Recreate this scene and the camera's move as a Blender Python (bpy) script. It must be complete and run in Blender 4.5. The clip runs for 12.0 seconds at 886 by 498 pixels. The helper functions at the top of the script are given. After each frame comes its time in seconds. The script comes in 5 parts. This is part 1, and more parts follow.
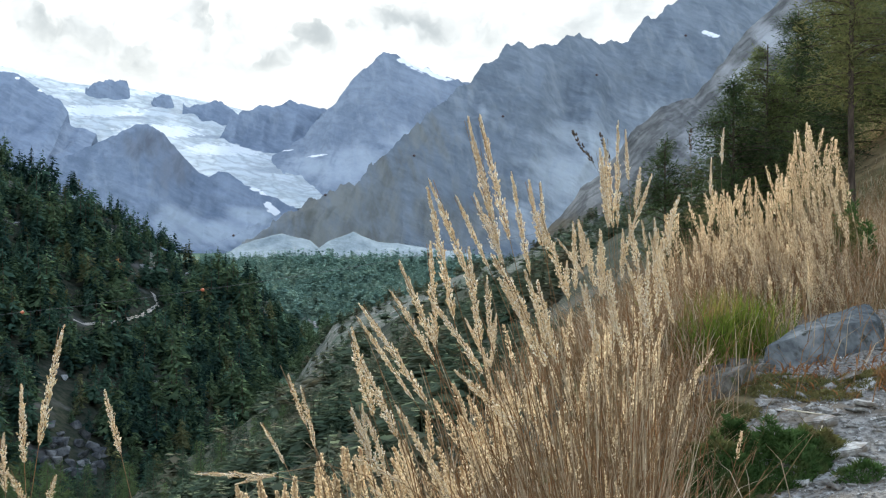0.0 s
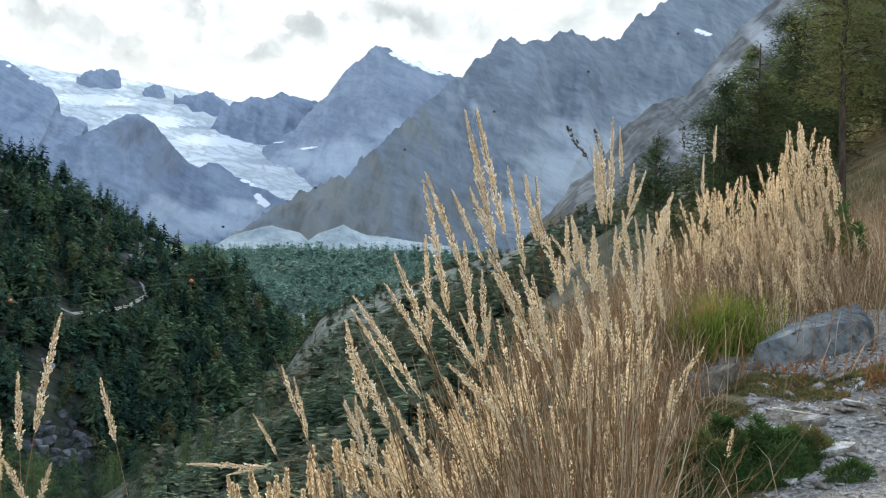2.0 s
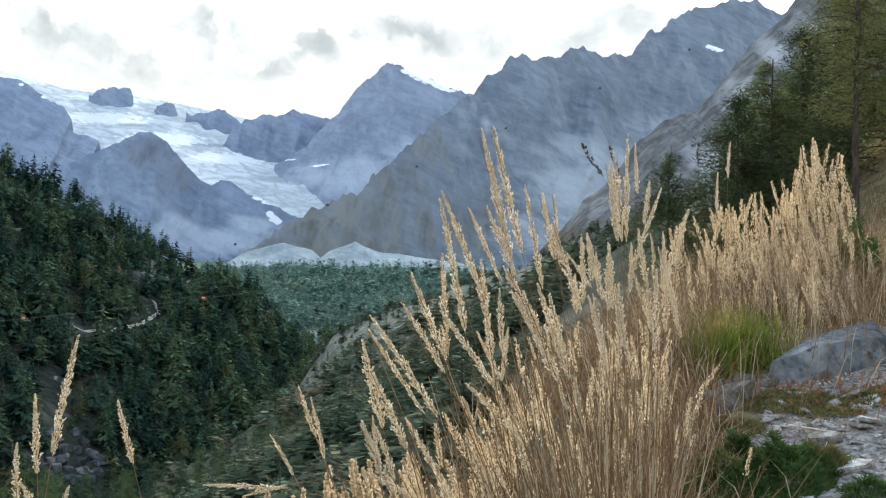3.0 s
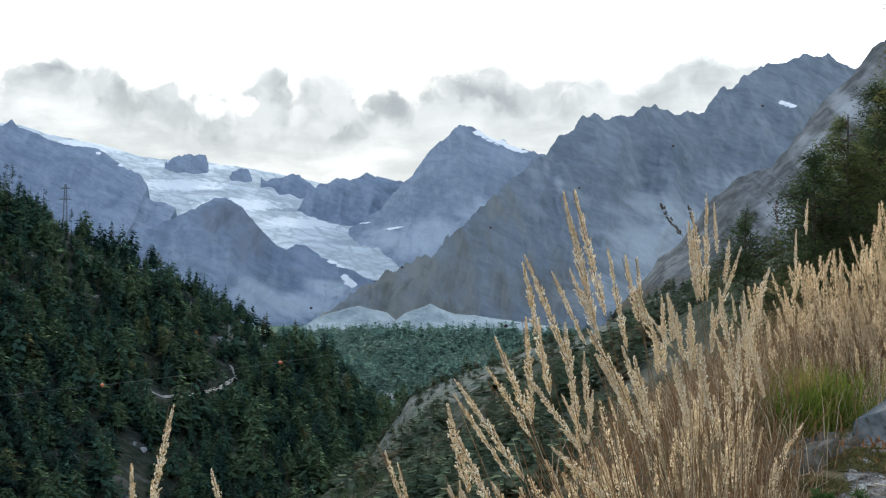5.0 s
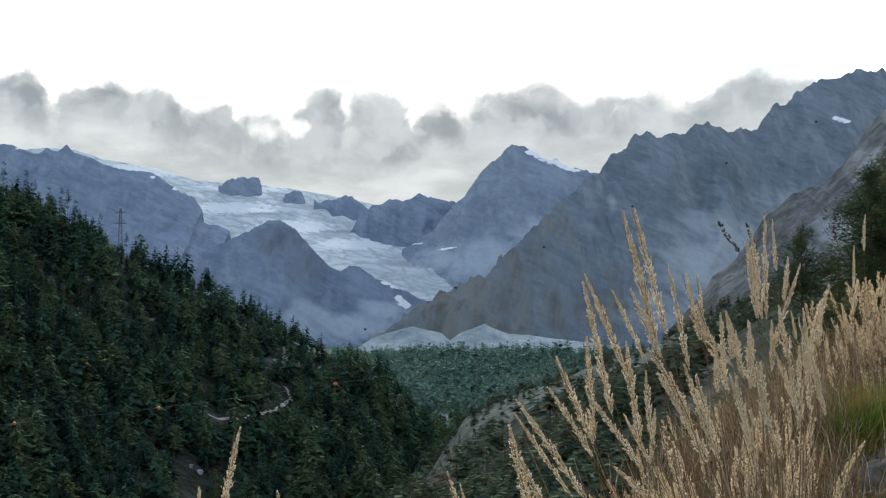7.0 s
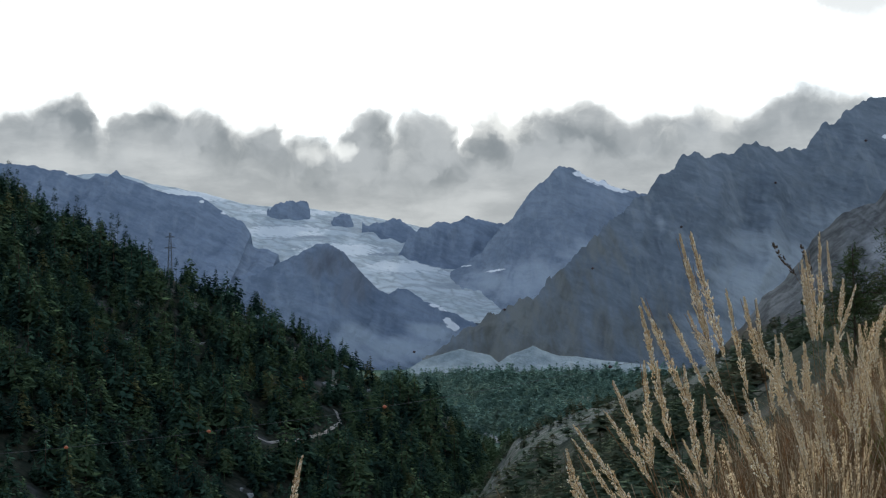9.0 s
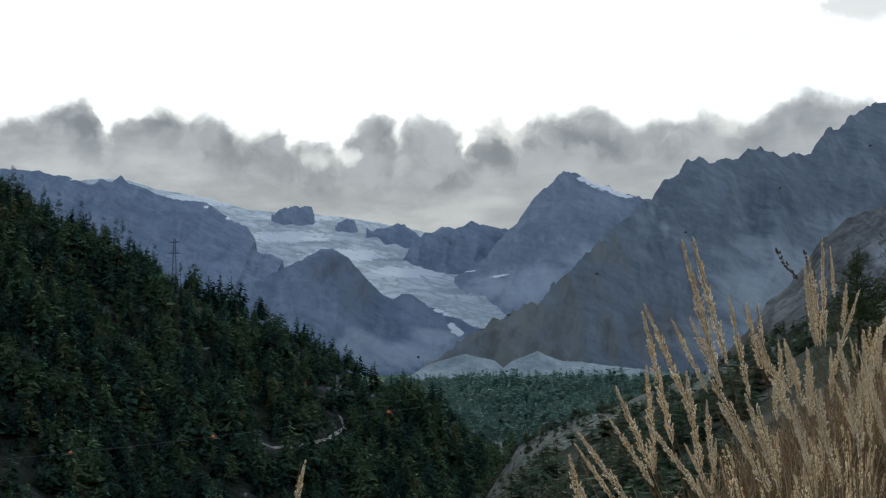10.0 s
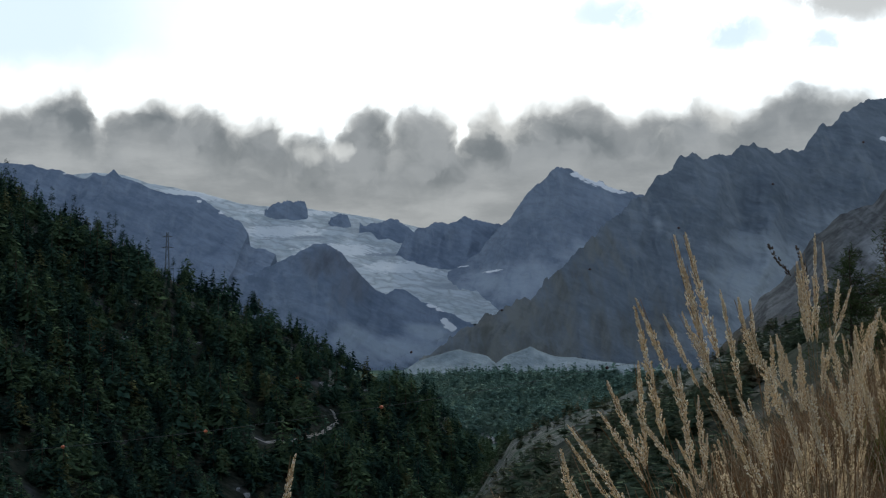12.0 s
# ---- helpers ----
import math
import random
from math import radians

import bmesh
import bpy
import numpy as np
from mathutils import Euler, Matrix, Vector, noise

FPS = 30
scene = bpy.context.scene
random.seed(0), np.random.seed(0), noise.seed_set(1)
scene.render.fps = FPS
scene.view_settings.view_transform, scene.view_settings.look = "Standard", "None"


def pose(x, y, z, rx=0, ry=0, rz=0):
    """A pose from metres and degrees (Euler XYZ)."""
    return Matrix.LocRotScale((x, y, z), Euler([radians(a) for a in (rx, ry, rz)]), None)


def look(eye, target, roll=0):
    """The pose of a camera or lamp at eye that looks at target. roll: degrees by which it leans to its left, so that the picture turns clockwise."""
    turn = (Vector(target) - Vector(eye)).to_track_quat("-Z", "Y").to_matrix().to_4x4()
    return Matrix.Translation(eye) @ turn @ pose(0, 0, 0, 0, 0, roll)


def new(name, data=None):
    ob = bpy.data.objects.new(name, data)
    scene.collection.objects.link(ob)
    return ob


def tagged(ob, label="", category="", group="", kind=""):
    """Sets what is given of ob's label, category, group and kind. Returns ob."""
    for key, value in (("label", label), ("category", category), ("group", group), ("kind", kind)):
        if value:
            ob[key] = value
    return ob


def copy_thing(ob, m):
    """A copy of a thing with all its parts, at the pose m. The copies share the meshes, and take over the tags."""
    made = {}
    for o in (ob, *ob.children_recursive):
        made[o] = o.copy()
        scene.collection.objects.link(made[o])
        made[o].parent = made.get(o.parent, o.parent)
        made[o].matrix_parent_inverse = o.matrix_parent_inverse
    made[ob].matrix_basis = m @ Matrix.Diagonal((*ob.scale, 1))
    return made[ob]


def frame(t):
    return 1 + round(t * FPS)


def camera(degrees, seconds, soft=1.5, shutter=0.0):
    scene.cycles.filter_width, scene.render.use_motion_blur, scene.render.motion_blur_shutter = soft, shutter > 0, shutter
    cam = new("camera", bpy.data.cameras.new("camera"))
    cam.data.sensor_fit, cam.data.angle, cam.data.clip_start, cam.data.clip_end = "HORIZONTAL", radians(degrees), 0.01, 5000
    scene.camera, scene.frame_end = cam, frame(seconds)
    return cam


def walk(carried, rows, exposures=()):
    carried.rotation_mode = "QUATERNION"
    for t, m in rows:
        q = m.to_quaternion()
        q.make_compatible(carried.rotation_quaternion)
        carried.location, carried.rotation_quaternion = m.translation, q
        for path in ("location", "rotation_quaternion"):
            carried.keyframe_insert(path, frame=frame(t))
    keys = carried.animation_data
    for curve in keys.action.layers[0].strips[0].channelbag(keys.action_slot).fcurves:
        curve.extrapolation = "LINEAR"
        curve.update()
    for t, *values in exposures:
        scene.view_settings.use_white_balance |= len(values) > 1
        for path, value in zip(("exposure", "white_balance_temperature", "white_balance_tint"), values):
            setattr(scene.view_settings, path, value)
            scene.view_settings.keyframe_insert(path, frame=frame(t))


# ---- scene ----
cam = camera(28.39, 12.0, soft=1.2)
PATH = [
    (0.0, pose(0.0504, -0.0065, 1.5910, 90.7914, -0.6035, -3.9054)),
    (0.5, pose(0.0454, -0.0166, 1.5914, 90.5499, -0.9054, -4.0692)),
    (1.0, pose(0.0411, -0.0099, 1.5919, 90.4461, -1.1716, -4.2500)),
    (1.5, pose(0.0399, -0.0125, 1.5903, 90.4888, -1.3517, -4.2831)),
    (2.0, pose(0.0384, -0.0040, 1.5894, 90.6137, -1.4333, -4.2631)),
    (2.5, pose(0.0360, 0.0018, 1.5910, 90.7925, -1.3272, -4.1555)),
    (3.0, pose(0.0295, 0.0161, 1.5933, 91.1545, -1.2501, -3.8669)),
    (5.0, pose(0.0108, 0.0004, 1.5992, 93.1194, -0.4633, -1.3956)),
    (5.5, pose(0.0064, 0.0037, 1.6000, 93.4202, -0.2983, -0.8316)),
    (6.0, pose(0.0024, 0.0124, 1.5990, 93.5976, -0.1544, -0.3824)),
    (6.5, pose(0.0005, 0.0001, 1.5995, 93.6730, 0.0000, 0.0000)),
    (7.0, pose(-0.0027, 0.0011, 1.5995, 93.7735, 0.0313, 0.3799)),
    (9.0, pose(-0.0184, 0.0046, 1.6059, 94.5051, 0.3319, 1.9830)),
    (9.5, pose(-0.0162, -0.0059, 1.6061, 94.6316, 0.2745, 2.1523)),
    (10.0, pose(-0.0155, -0.0073, 1.6058, 94.6789, 0.3233, 2.1233)),
    (10.5, pose(-0.0131, -0.0060, 1.6057, 94.6763, 0.3511, 2.0392)),
    (11.0, pose(-0.0150, -0.0023, 1.6051, 94.6538, 0.3771, 1.9600)),
    (11.5, pose(-0.0157, 0.0035, 1.6049, 94.5940, 0.3139, 1.9145)),
    (12.0, pose(-0.0132, -0.0027, 1.6044, 94.5190, 0.1704, 1.8841)),
]
EXPOSURES = [(0.0, 0.78, 6270, 6), (3.0, 0.76, 6270, 6), (5.0, 0.40, 6170, 6), (6.0, 0.17, 6150, 6), (7.0, 0.0, 6130, 6), (9.0, -0.43, 6050, 6), (10.5, -0.63, 6050, 6), (12.0, -0.93, 6050, 6)]
walk(cam, PATH, EXPOSURES)

# ---- world and sun ----
SUN_ELEVATION, SUN_TURN = radians(24), radians(-4)


def node(tree, kind, **values):
    n = tree.nodes.new(kind)
    for key, value in values.items():
        if key in n.inputs:
            n.inputs[key].default_value = value
        elif key == "operation":
            n.operation = value
        elif key == "blend":
            n.data_type = "RGBA"
            n.blend_type = value
    return n


def mth(tree, op, a, b=0.0, c=None, clamp=False):
    n = tree.nodes.new("ShaderNodeMath")
    n.operation, n.use_clamp = op, clamp
    for i, v in enumerate((a, b, c)):
        if v is None:
            continue
        if isinstance(v, (int, float)):
            n.inputs[i].default_value = v
        else:
            tree.links.new(v, n.inputs[i])
    return n.outputs[0]


def mixc(tree, fac, a, b):
    n = tree.nodes.new("ShaderNodeMix")
    n.data_type = "RGBA"
    for i, v in ((0, fac), (6, a), (7, b)):
        if isinstance(v, (int, float)):
            n.inputs[i].default_value = v
        elif isinstance(v, tuple):
            n.inputs[i].default_value = (*v, 1)
        else:
            tree.links.new(v, n.inputs[i])
    return n.outputs[2]


def ramp01(tree, v, lo, hi, smooth=True):
    n = tree.nodes.new("ShaderNodeMapRange")
    n.interpolation_type = "SMOOTHSTEP" if smooth else "LINEAR"
    n.inputs["From Min"].default_value, n.inputs["From Max"].default_value = lo, hi
    tree.links.new(v, n.inputs["Value"])
    return n.outputs[0]


def noisy(tree, vec, scale, detail=4.0, rough=0.55):
    n = node(tree, "ShaderNodeTexNoise", Scale=scale, Detail=detail, Roughness=rough)
    tree.links.new(vec, n.inputs["Vector"])
    return n


def build_world():
    world = bpy.data.worlds.new("sky")
    scene.world = world
    world.use_nodes = True
    t = world.node_tree
    t.nodes.clear()
    out, back = t.nodes.new("ShaderNodeOutputWorld"), t.nodes.new("ShaderNodeBackground")
    t.links.new(back.outputs[0], out.inputs[0])
    coord = t.nodes.new("ShaderNodeTexCoord").outputs["Generated"]
    sky = t.nodes.new("ShaderNodeTexSky")
    sky.sky_type, sky.sun_disc = "NISHITA", False
    sky.sun_elevation, sky.sun_rotation = SUN_ELEVATION, SUN_TURN
    clear = t.nodes.new("ShaderNodeVectorMath")
    clear.operation = "SCALE"
    clear.inputs["Scale"].default_value = 0.1
    t.links.new(sky.outputs[0], clear.inputs[0])
    # the direction, stirred by noise, so that the clouds billow
    def stirred(vec, scale, size):
        n = noisy(t, vec, scale, 3.0, 0.5)
        off = t.nodes.new("ShaderNodeVectorMath")
        off.operation = "MULTIPLY_ADD"
        off.inputs[1].default_value = (size, size, size)
        t.links.new(n.outputs["Color"], off.inputs[0])
        t.links.new(vec, off.inputs[2])
        back_off = t.nodes.new("ShaderNodeVectorMath")
        back_off.operation = "SUBTRACT"
        back_off.inputs[1].default_value = (size / 2, size / 2, size / 2)
        t.links.new(off.outputs[0], back_off.inputs[0])
        return back_off.outputs[0]
    way = stirred(stirred(stirred(coord, 40.0, 0.018), 85.0, 0.008), 170.0, 0.003)
    sep = t.nodes.new("ShaderNodeSeparateXYZ")
    t.links.new(coord, sep.inputs[0])
    sep2 = t.nodes.new("ShaderNodeSeparateXYZ")
    t.links.new(way, sep2.inputs[0])
    up = sep.outputs[2]
    ahead_y = mth(t, "MAXIMUM", sep2.outputs[1], 0.05)
    aside, upw = mth(t, "DIVIDE", sep2.outputs[0], ahead_y), mth(t, "DIVIDE", sep2.outputs[2], ahead_y)

    # the upper and lower edge of the cloud bank over the ridges: sideways, up
    def edge(points):
        r = t.nodes.new("ShaderNodeValToRGB")
        r.color_ramp.interpolation = "EASE"
        stops = r.color_ramp.elements
        while len(stops) < len(points):
            stops.new(0.5)
        for k, (x, z) in enumerate(points):
            stops[k].position = (x + 0.3) / 0.6
        for k, (x, z) in enumerate(points):
            stops[k].color = (z * 4, z * 4, z * 4, 1)
        t.links.new(mth(t, "MULTIPLY_ADD", aside, 1 / 0.6, 0.5), r.inputs[0])
        return mth(t, "MULTIPLY", r.outputs[0], 0.25)
    top = edge([(-0.291, 0.165), (-0.278, 0.166), (-0.256, 0.176), (-0.243, 0.179), (-0.230, 0.155), (-0.220, 0.165), (-0.195, 0.170), (-0.180, 0.165), (-0.151, 0.153), (-0.129, 0.157), (-0.121, 0.146), (-0.094, 0.142), (-0.089, 0.152), (-0.077, 0.163), (-0.066, 0.157), (-0.060, 0.148),
                (-0.053, 0.156), (-0.036, 0.159), (-0.026, 0.154), (-0.020, 0.140), (-0.013, 0.158), (-0.003, 0.163), (0.005, 0.156), (0.016, 0.165), (0.047, 0.169), (0.073, 0.157), (0.099, 0.160), (0.114, 0.169), (0.141, 0.161), (0.167, 0.169), (0.212, 0.168)])
    foot = edge([(-0.291, 0.145), (-0.258, 0.145), (-0.241, 0.132), (-0.221, 0.128), (-0.208, 0.142), (-0.182, 0.134), (-0.159, 0.125), (-0.106, 0.112), (-0.067, 0.111), (-0.035, 0.111), (0.004, 0.119), (0.037, 0.123), (0.085, 0.129), (0.134, 0.138), (0.198, 0.153)])
    below = mth(t, "SUBTRACT", top, upw)
    flat = t.nodes.new("ShaderNodeMapping")
    flat.inputs["Scale"].default_value = (1.0, 1.0, 3.2)
    t.links.new(coord, flat.inputs[0])
    fine = noisy(t, flat.outputs[0], 15.0, 6.0, 0.6).outputs["Fac"]
    wide = noisy(t, coord, 2.6, 5.0, 0.6).outputs["Fac"]
    # the pale veil below the bank, and the broken bright layer above it
    veil = ramp01(t, below, -0.006, 0.010)
    haze = ramp01(t, up, 0.62, 0.12)
    high = mixc(t, haze, (0.50, 0.60, 0.80), mixc(t, ramp01(t, wide, 0.40, 0.62), (1.55, 1.70, 1.88), (1.95, 1.97, 2.0)))
    glow = t.nodes.new("ShaderNodeVectorMath")
    glow.operation = "DISTANCE"
    glow.inputs[1].default_value = Vector((math.sin(SUN_TURN), math.cos(SUN_TURN), math.tan(SUN_ELEVATION))).normalized()
    t.links.new(coord, glow.inputs[0])
    near_sun = mth(t, "SUBTRACT", 1.0, ramp01(t, glow.outputs["Value"], 0.14, 0.60))
    high = mixc(t, near_sun, high, (2.7, 2.65, 2.55))
    ahead = ramp01(t, sep.outputs[1], 0.55, 0.9)
    high = mixc(t, mth(t, "MULTIPLY", ahead, ramp01(t, up, 0.45, 0.20)), high, mixc(t, near_sun, (2.2, 2.32, 2.4), (2.7, 2.65, 2.55)))
    gap = None
    for x, z, r in ((-0.109, 0.132, 0.006), (-0.089, 0.137, 0.005), (-0.024, 0.142, 0.004)):
        d = mth(t, "ADD", mth(t, "POWER", mth(t, "SUBTRACT", aside, x), 2.0), mth(t, "POWER", mth(t, "MULTIPLY", mth(t, "SUBTRACT", upw, z), 1.5), 2.0))
        d = mth(t, "SUBTRACT", 1.0, ramp01(t, mth(t, "SQRT", d), r * 0.4, r * 1.8))
        gap = d if gap is None else mth(t, "MAXIMUM", gap, d)
    high = mixc(t, mth(t, "MULTIPLY", ramp01(t, aside, -0.11, -0.25), mth(t, "MULTIPLY", ramp01(t, upw, 0.168, 0.20), ramp01(t, sep.outputs[1], 0.85, 0.93))), high, (1.58, 1.77, 1.85))
    # blue holes and a thin grey cloud in the bright layer
    torn = noisy(t, way, 26.0, 5.0, 0.6).outputs["Fac"]
    for x, z, rx, rz, tone in ((0.135, 0.204, 0.022, 0.011, (1.54, 1.74, 1.86)), (0.187, 0.198, 0.012, 0.007, (1.56, 1.74, 1.85)), (0.205, 0.222, 0.045, 0.012, (1.20, 1.17, 1.13)), (0.065, 0.215, 0.030, 0.010, (1.62, 1.80, 1.90))):
        d = mth(t, "ADD", mth(t, "POWER", mth(t, "DIVIDE", mth(t, "SUBTRACT", aside, x), rx), 2.0), mth(t, "POWER", mth(t, "DIVIDE", mth(t, "SUBTRACT", upw, z), rz), 2.0))
        d = mth(t, "MULTIPLY", ramp01(t, d, 1.5, 0.1), ramp01(t, torn, 0.40, 0.56))
        high = mixc(t, d, high, tone)
    low = mixc(t, ramp01(t, fine, 0.35, 0.68), (0.52, 0.53, 0.54), (0.78, 0.775, 0.765))
    lumps = noisy(t, way, 36.0, 3.0, 0.5).outputs["Fac"]
    grey = mixc(t, ramp01(t, lumps, 0.36, 0.64), (0.285, 0.315, 0.342), (0.58, 0.592, 0.605))
    # thick lumps are grey, their thin edges let the light through
    puff = noisy(t, way, 22.0, 6.0, 0.55).outputs["Fac"]
    body = mth(t, "ADD", mth(t, "MULTIPLY", below, 44.0), mth(t, "MULTIPLY_ADD", puff, 3.4, -1.7))
    dense = mth(t, "MULTIPLY", ramp01(t, body, 0.05, 1.15), ramp01(t, mth(t, "SUBTRACT", upw, foot), -0.014, 0.018))
    low = mixc(t, mth(t, "MULTIPLY", ramp01(t, mth(t, "SUBTRACT", upw, foot), -0.008, 0.022), ramp01(t, torn, 0.46, 0.66)), low, (1.15, 1.11, 1.05))
    colour = mixc(t, veil, high, mixc(t, ramp01(t, below, 0.012, -0.002), low, (1.55, 1.47, 1.36)))
    colour = mixc(t, dense, colour, grey)
    colour = mixc(t, mth(t, "MULTIPLY", gap, mth(t, "MULTIPLY_ADD", lumps, 1.6, -0.3, clamp=True)), colour, (1.6, 1.54, 1.45))
    cover = mixc(t, 0.96, clear.outputs[0], colour)
    t.links.new(cover, back.inputs["Color"])
    back.inputs["Strength"].default_value = 1.0


build_world()
lamp = bpy.data.lights.new("sun", "SUN")
lamp.energy, lamp.angle, lamp.color = 3.4, radians(5), (1.0, 0.93, 0.82)
sun = new("sun", lamp)
sun.matrix_world = look((0, 0, 0), (-math.sin(SUN_TURN) * -100.0, -100.0 * math.cos(SUN_TURN), -100.0 * math.tan(SUN_ELEVATION)))


# ---- materials ----
def surface(name, colours, scale=1.0, rough=0.85, bump=0.3, big=None, patch=None, stretch=(1, 1, 1), glow=0.0, spec=0.0, random_tint=0.0, pale_or_glint=None):
    """A matt surface: two colours by grain, a third by wide patches. Scales are per metre. glow: the share of light that passes a thin leaf."""
    m = bpy.data.materials.new(name)
    m.use_nodes = True
    t = m.node_tree
    bsdf, out = t.nodes["Principled BSDF"], t.nodes["Material Output"]
    pos = t.nodes.new("ShaderNodeNewGeometry").outputs["Position"]
    mp = t.nodes.new("ShaderNodeMapping")
    mp.inputs["Scale"].default_value = stretch
    t.links.new(pos, mp.inputs[0])
    vec = mp.outputs[0]
    n1 = noisy(t, vec, scale, 6.0, 0.62)
    col = mixc(t, ramp01(t, n1.outputs["Fac"], 0.32, 0.68), colours[0], colours[1])
    if len(colours) > 2:
        n2 = noisy(t, vec, big or scale * 0.13, 4.0, 0.6)
        col = mixc(t, ramp01(t, n2.outputs["Fac"], *(patch or (0.48, 0.66))), col, colours[2])
    if len(colours) > 3:
        n3 = noisy(t, vec, (big or scale * 0.13) * 2.7, 5.0, 0.6)
        col = mixc(t, ramp01(t, n3.outputs["Fac"], 0.56, 0.68), col, colours[3])
    if pale_or_glint:
        geo = t.nodes.new("ShaderNodeNewGeometry")
        # random pieces paler: stem variety on straw, painted backlit glints on seed heads
        col = mixc(t, ramp01(t, geo.outputs["Random Per Island"], 0.52, 0.85), col, pale_or_glint)
    if random_tint:
        info = t.nodes.new("ShaderNodeObjectInfo")
        hs = t.nodes.new("ShaderNodeHueSaturation")
        t.links.new(mth(t, "MULTIPLY_ADD", info.outputs["Random"], random_tint, 1 - random_tint / 2), hs.inputs["Value"])
        t.links.new(col, hs.inputs["Color"])
        col = hs.outputs[0]
    t.links.new(col, bsdf.inputs["Base Color"])
    bsdf.inputs["Roughness"].default_value = rough
    bsdf.inputs["Specular IOR Level"].default_value = spec
    if bump:
        b = node(t, "ShaderNodeBump", Strength=min(1.0, bump), Distance=0.35 / scale)
        t.links.new(n1.outputs["Fac"], b.inputs["Height"])
        t.links.new(b.outputs[0], bsdf.inputs["Normal"])
    if glow:
        tr = t.nodes.new("ShaderNodeBsdfTranslucent")
        t.links.new(col, tr.inputs["Color"])
        mx = t.nodes.new("ShaderNodeMixShader")
        mx.inputs[0].default_value = glow
        t.links.new(bsdf.outputs[0], mx.inputs[1])
        t.links.new(tr.outputs[0], mx.inputs[2])
        t.links.new(mx.outputs[0], out.inputs[0])
    return m


def turned(t, vec, tilt, stretch):
    """Coordinates turned about y by tilt degrees, then stretched along the turned axes."""
    turn = t.nodes.new("ShaderNodeMapping")
    turn.inputs["Rotation"].default_value = (0, radians(tilt), 0)
    t.links.new(vec, turn.inputs[0])
    size = t.nodes.new("ShaderNodeMapping")
    size.inputs["Scale"].default_value = stretch
    t.links.new(turn.outputs[0], size.inputs[0])
    return size.outputs[0]


def massif(name, rock, rock2, turf, scree, snow=(0.78, 0.80, 0.82), scale=0.02, relief=0.6, stretch=(0.5, 0.6, 1.5), tilt=-28, crease_shade=0.14, streak=0.30, fall_tilt=12):
    """Bare rock with turf, scree and snow where the mesh's masks say, broken up by noise: beds along the tilt, streaks of debris down the fall line."""
    m = bpy.data.materials.new(name)
    m.use_nodes = True
    t = m.node_tree
    bsdf = t.nodes["Principled BSDF"]
    pos = t.nodes.new("ShaderNodeNewGeometry").outputs["Position"]
    beds = turned(t, pos, tilt, stretch)
    n1 = noisy(t, beds, scale * 1.2, 9.0, 0.60)
    n2 = noisy(t, pos, scale * 0.30, 6.0, 0.55)
    n3 = noisy(t, pos, scale * 2.4, 7.0, 0.65)
    n4 = noisy(t, beds, scale * 1.0, 5.0, 0.50)
    crease = mth(t, "MULTIPLY", mth(t, "ABSOLUTE", mth(t, "SUBTRACT", n4.outputs["Fac"], 0.5)), 12.0, clamp=True)
    n5 = noisy(t, turned(t, pos, fall_tilt, (1.6, 0.3, 0.28)), scale * 1.5, 8.0, 0.60)
    n6 = noisy(t, turned(t, pos, -fall_tilt * 1.6, (2.0, 0.3, 0.40)), scale * 0.9, 7.0, 0.60)
    n7 = noisy(t, beds, scale * 3.4, 6.0, 0.62)
    blend = mth(t, "ADD", mth(t, "MULTIPLY", n1.outputs["Fac"], 0.30), mth(t, "ADD", mth(t, "MULTIPLY", n2.outputs["Fac"], 0.25), mth(t, "ADD", mth(t, "MULTIPLY", n6.outputs["Fac"], 0.20), mth(t, "MULTIPLY", n7.outputs["Fac"], 0.25))))
    col = mixc(t, ramp01(t, blend, 0.35, 0.65), rock, rock2)
    # dark lines along the creases: the shade of the relief, put into the colour
    col = mixc(t, mth(t, "MULTIPLY", mth(t, "SUBTRACT", 1.0, crease), crease_shade), col, tuple(c * 0.4 for c in rock))
    col = mixc(t, mth(t, "MULTIPLY", ramp01(t, n5.outputs["Fac"], 0.50, 0.74), streak), col, scree)

    def masked(col, key, colour, gain, lo, hi, tex):
        a = t.nodes.new("ShaderNodeAttribute")
        a.attribute_name = key
        v = mth(t, "ADD", a.outputs["Fac"], mth(t, "MULTIPLY_ADD", tex.outputs["Fac"], gain, -gain / 2))
        return mixc(t, ramp01(t, v, lo, hi), col, colour)
    col = masked(col, "turf", mixc(t, ramp01(t, n6.outputs["Fac"], 0.36, 0.64), turf, tuple(c * 0.62 for c in turf)), 2.4, 0.15, 1.15, n5)
    col = masked(col, "scree", mixc(t, n3.outputs["Fac"], scree, tuple(c * 0.8 for c in scree)), 1.3, 0.25, 1.15, n1)
    col = masked(col, "snow", snow, 1.5, 0.42, 0.66, n7)
    t.links.new(col, bsdf.inputs["Base Color"])
    bsdf.inputs["Roughness"].default_value = 0.9
    bsdf.inputs["Specular IOR Level"].default_value = 0.0
    h = mth(t, "ADD", n1.outputs["Fac"], mth(t, "ADD", mth(t, "MULTIPLY", crease, 0.15), mth(t, "ADD", mth(t, "MULTIPLY", n6.outputs["Fac"], 0.8), mth(t, "MULTIPLY", n7.outputs["Fac"], 0.45))))
    b = node(t, "ShaderNodeBump", Strength=relief, Distance=0.22 / scale)
    t.links.new(h, b.inputs["Height"])
    t.links.new(b.outputs[0], bsdf.inputs["Normal"])
    return m


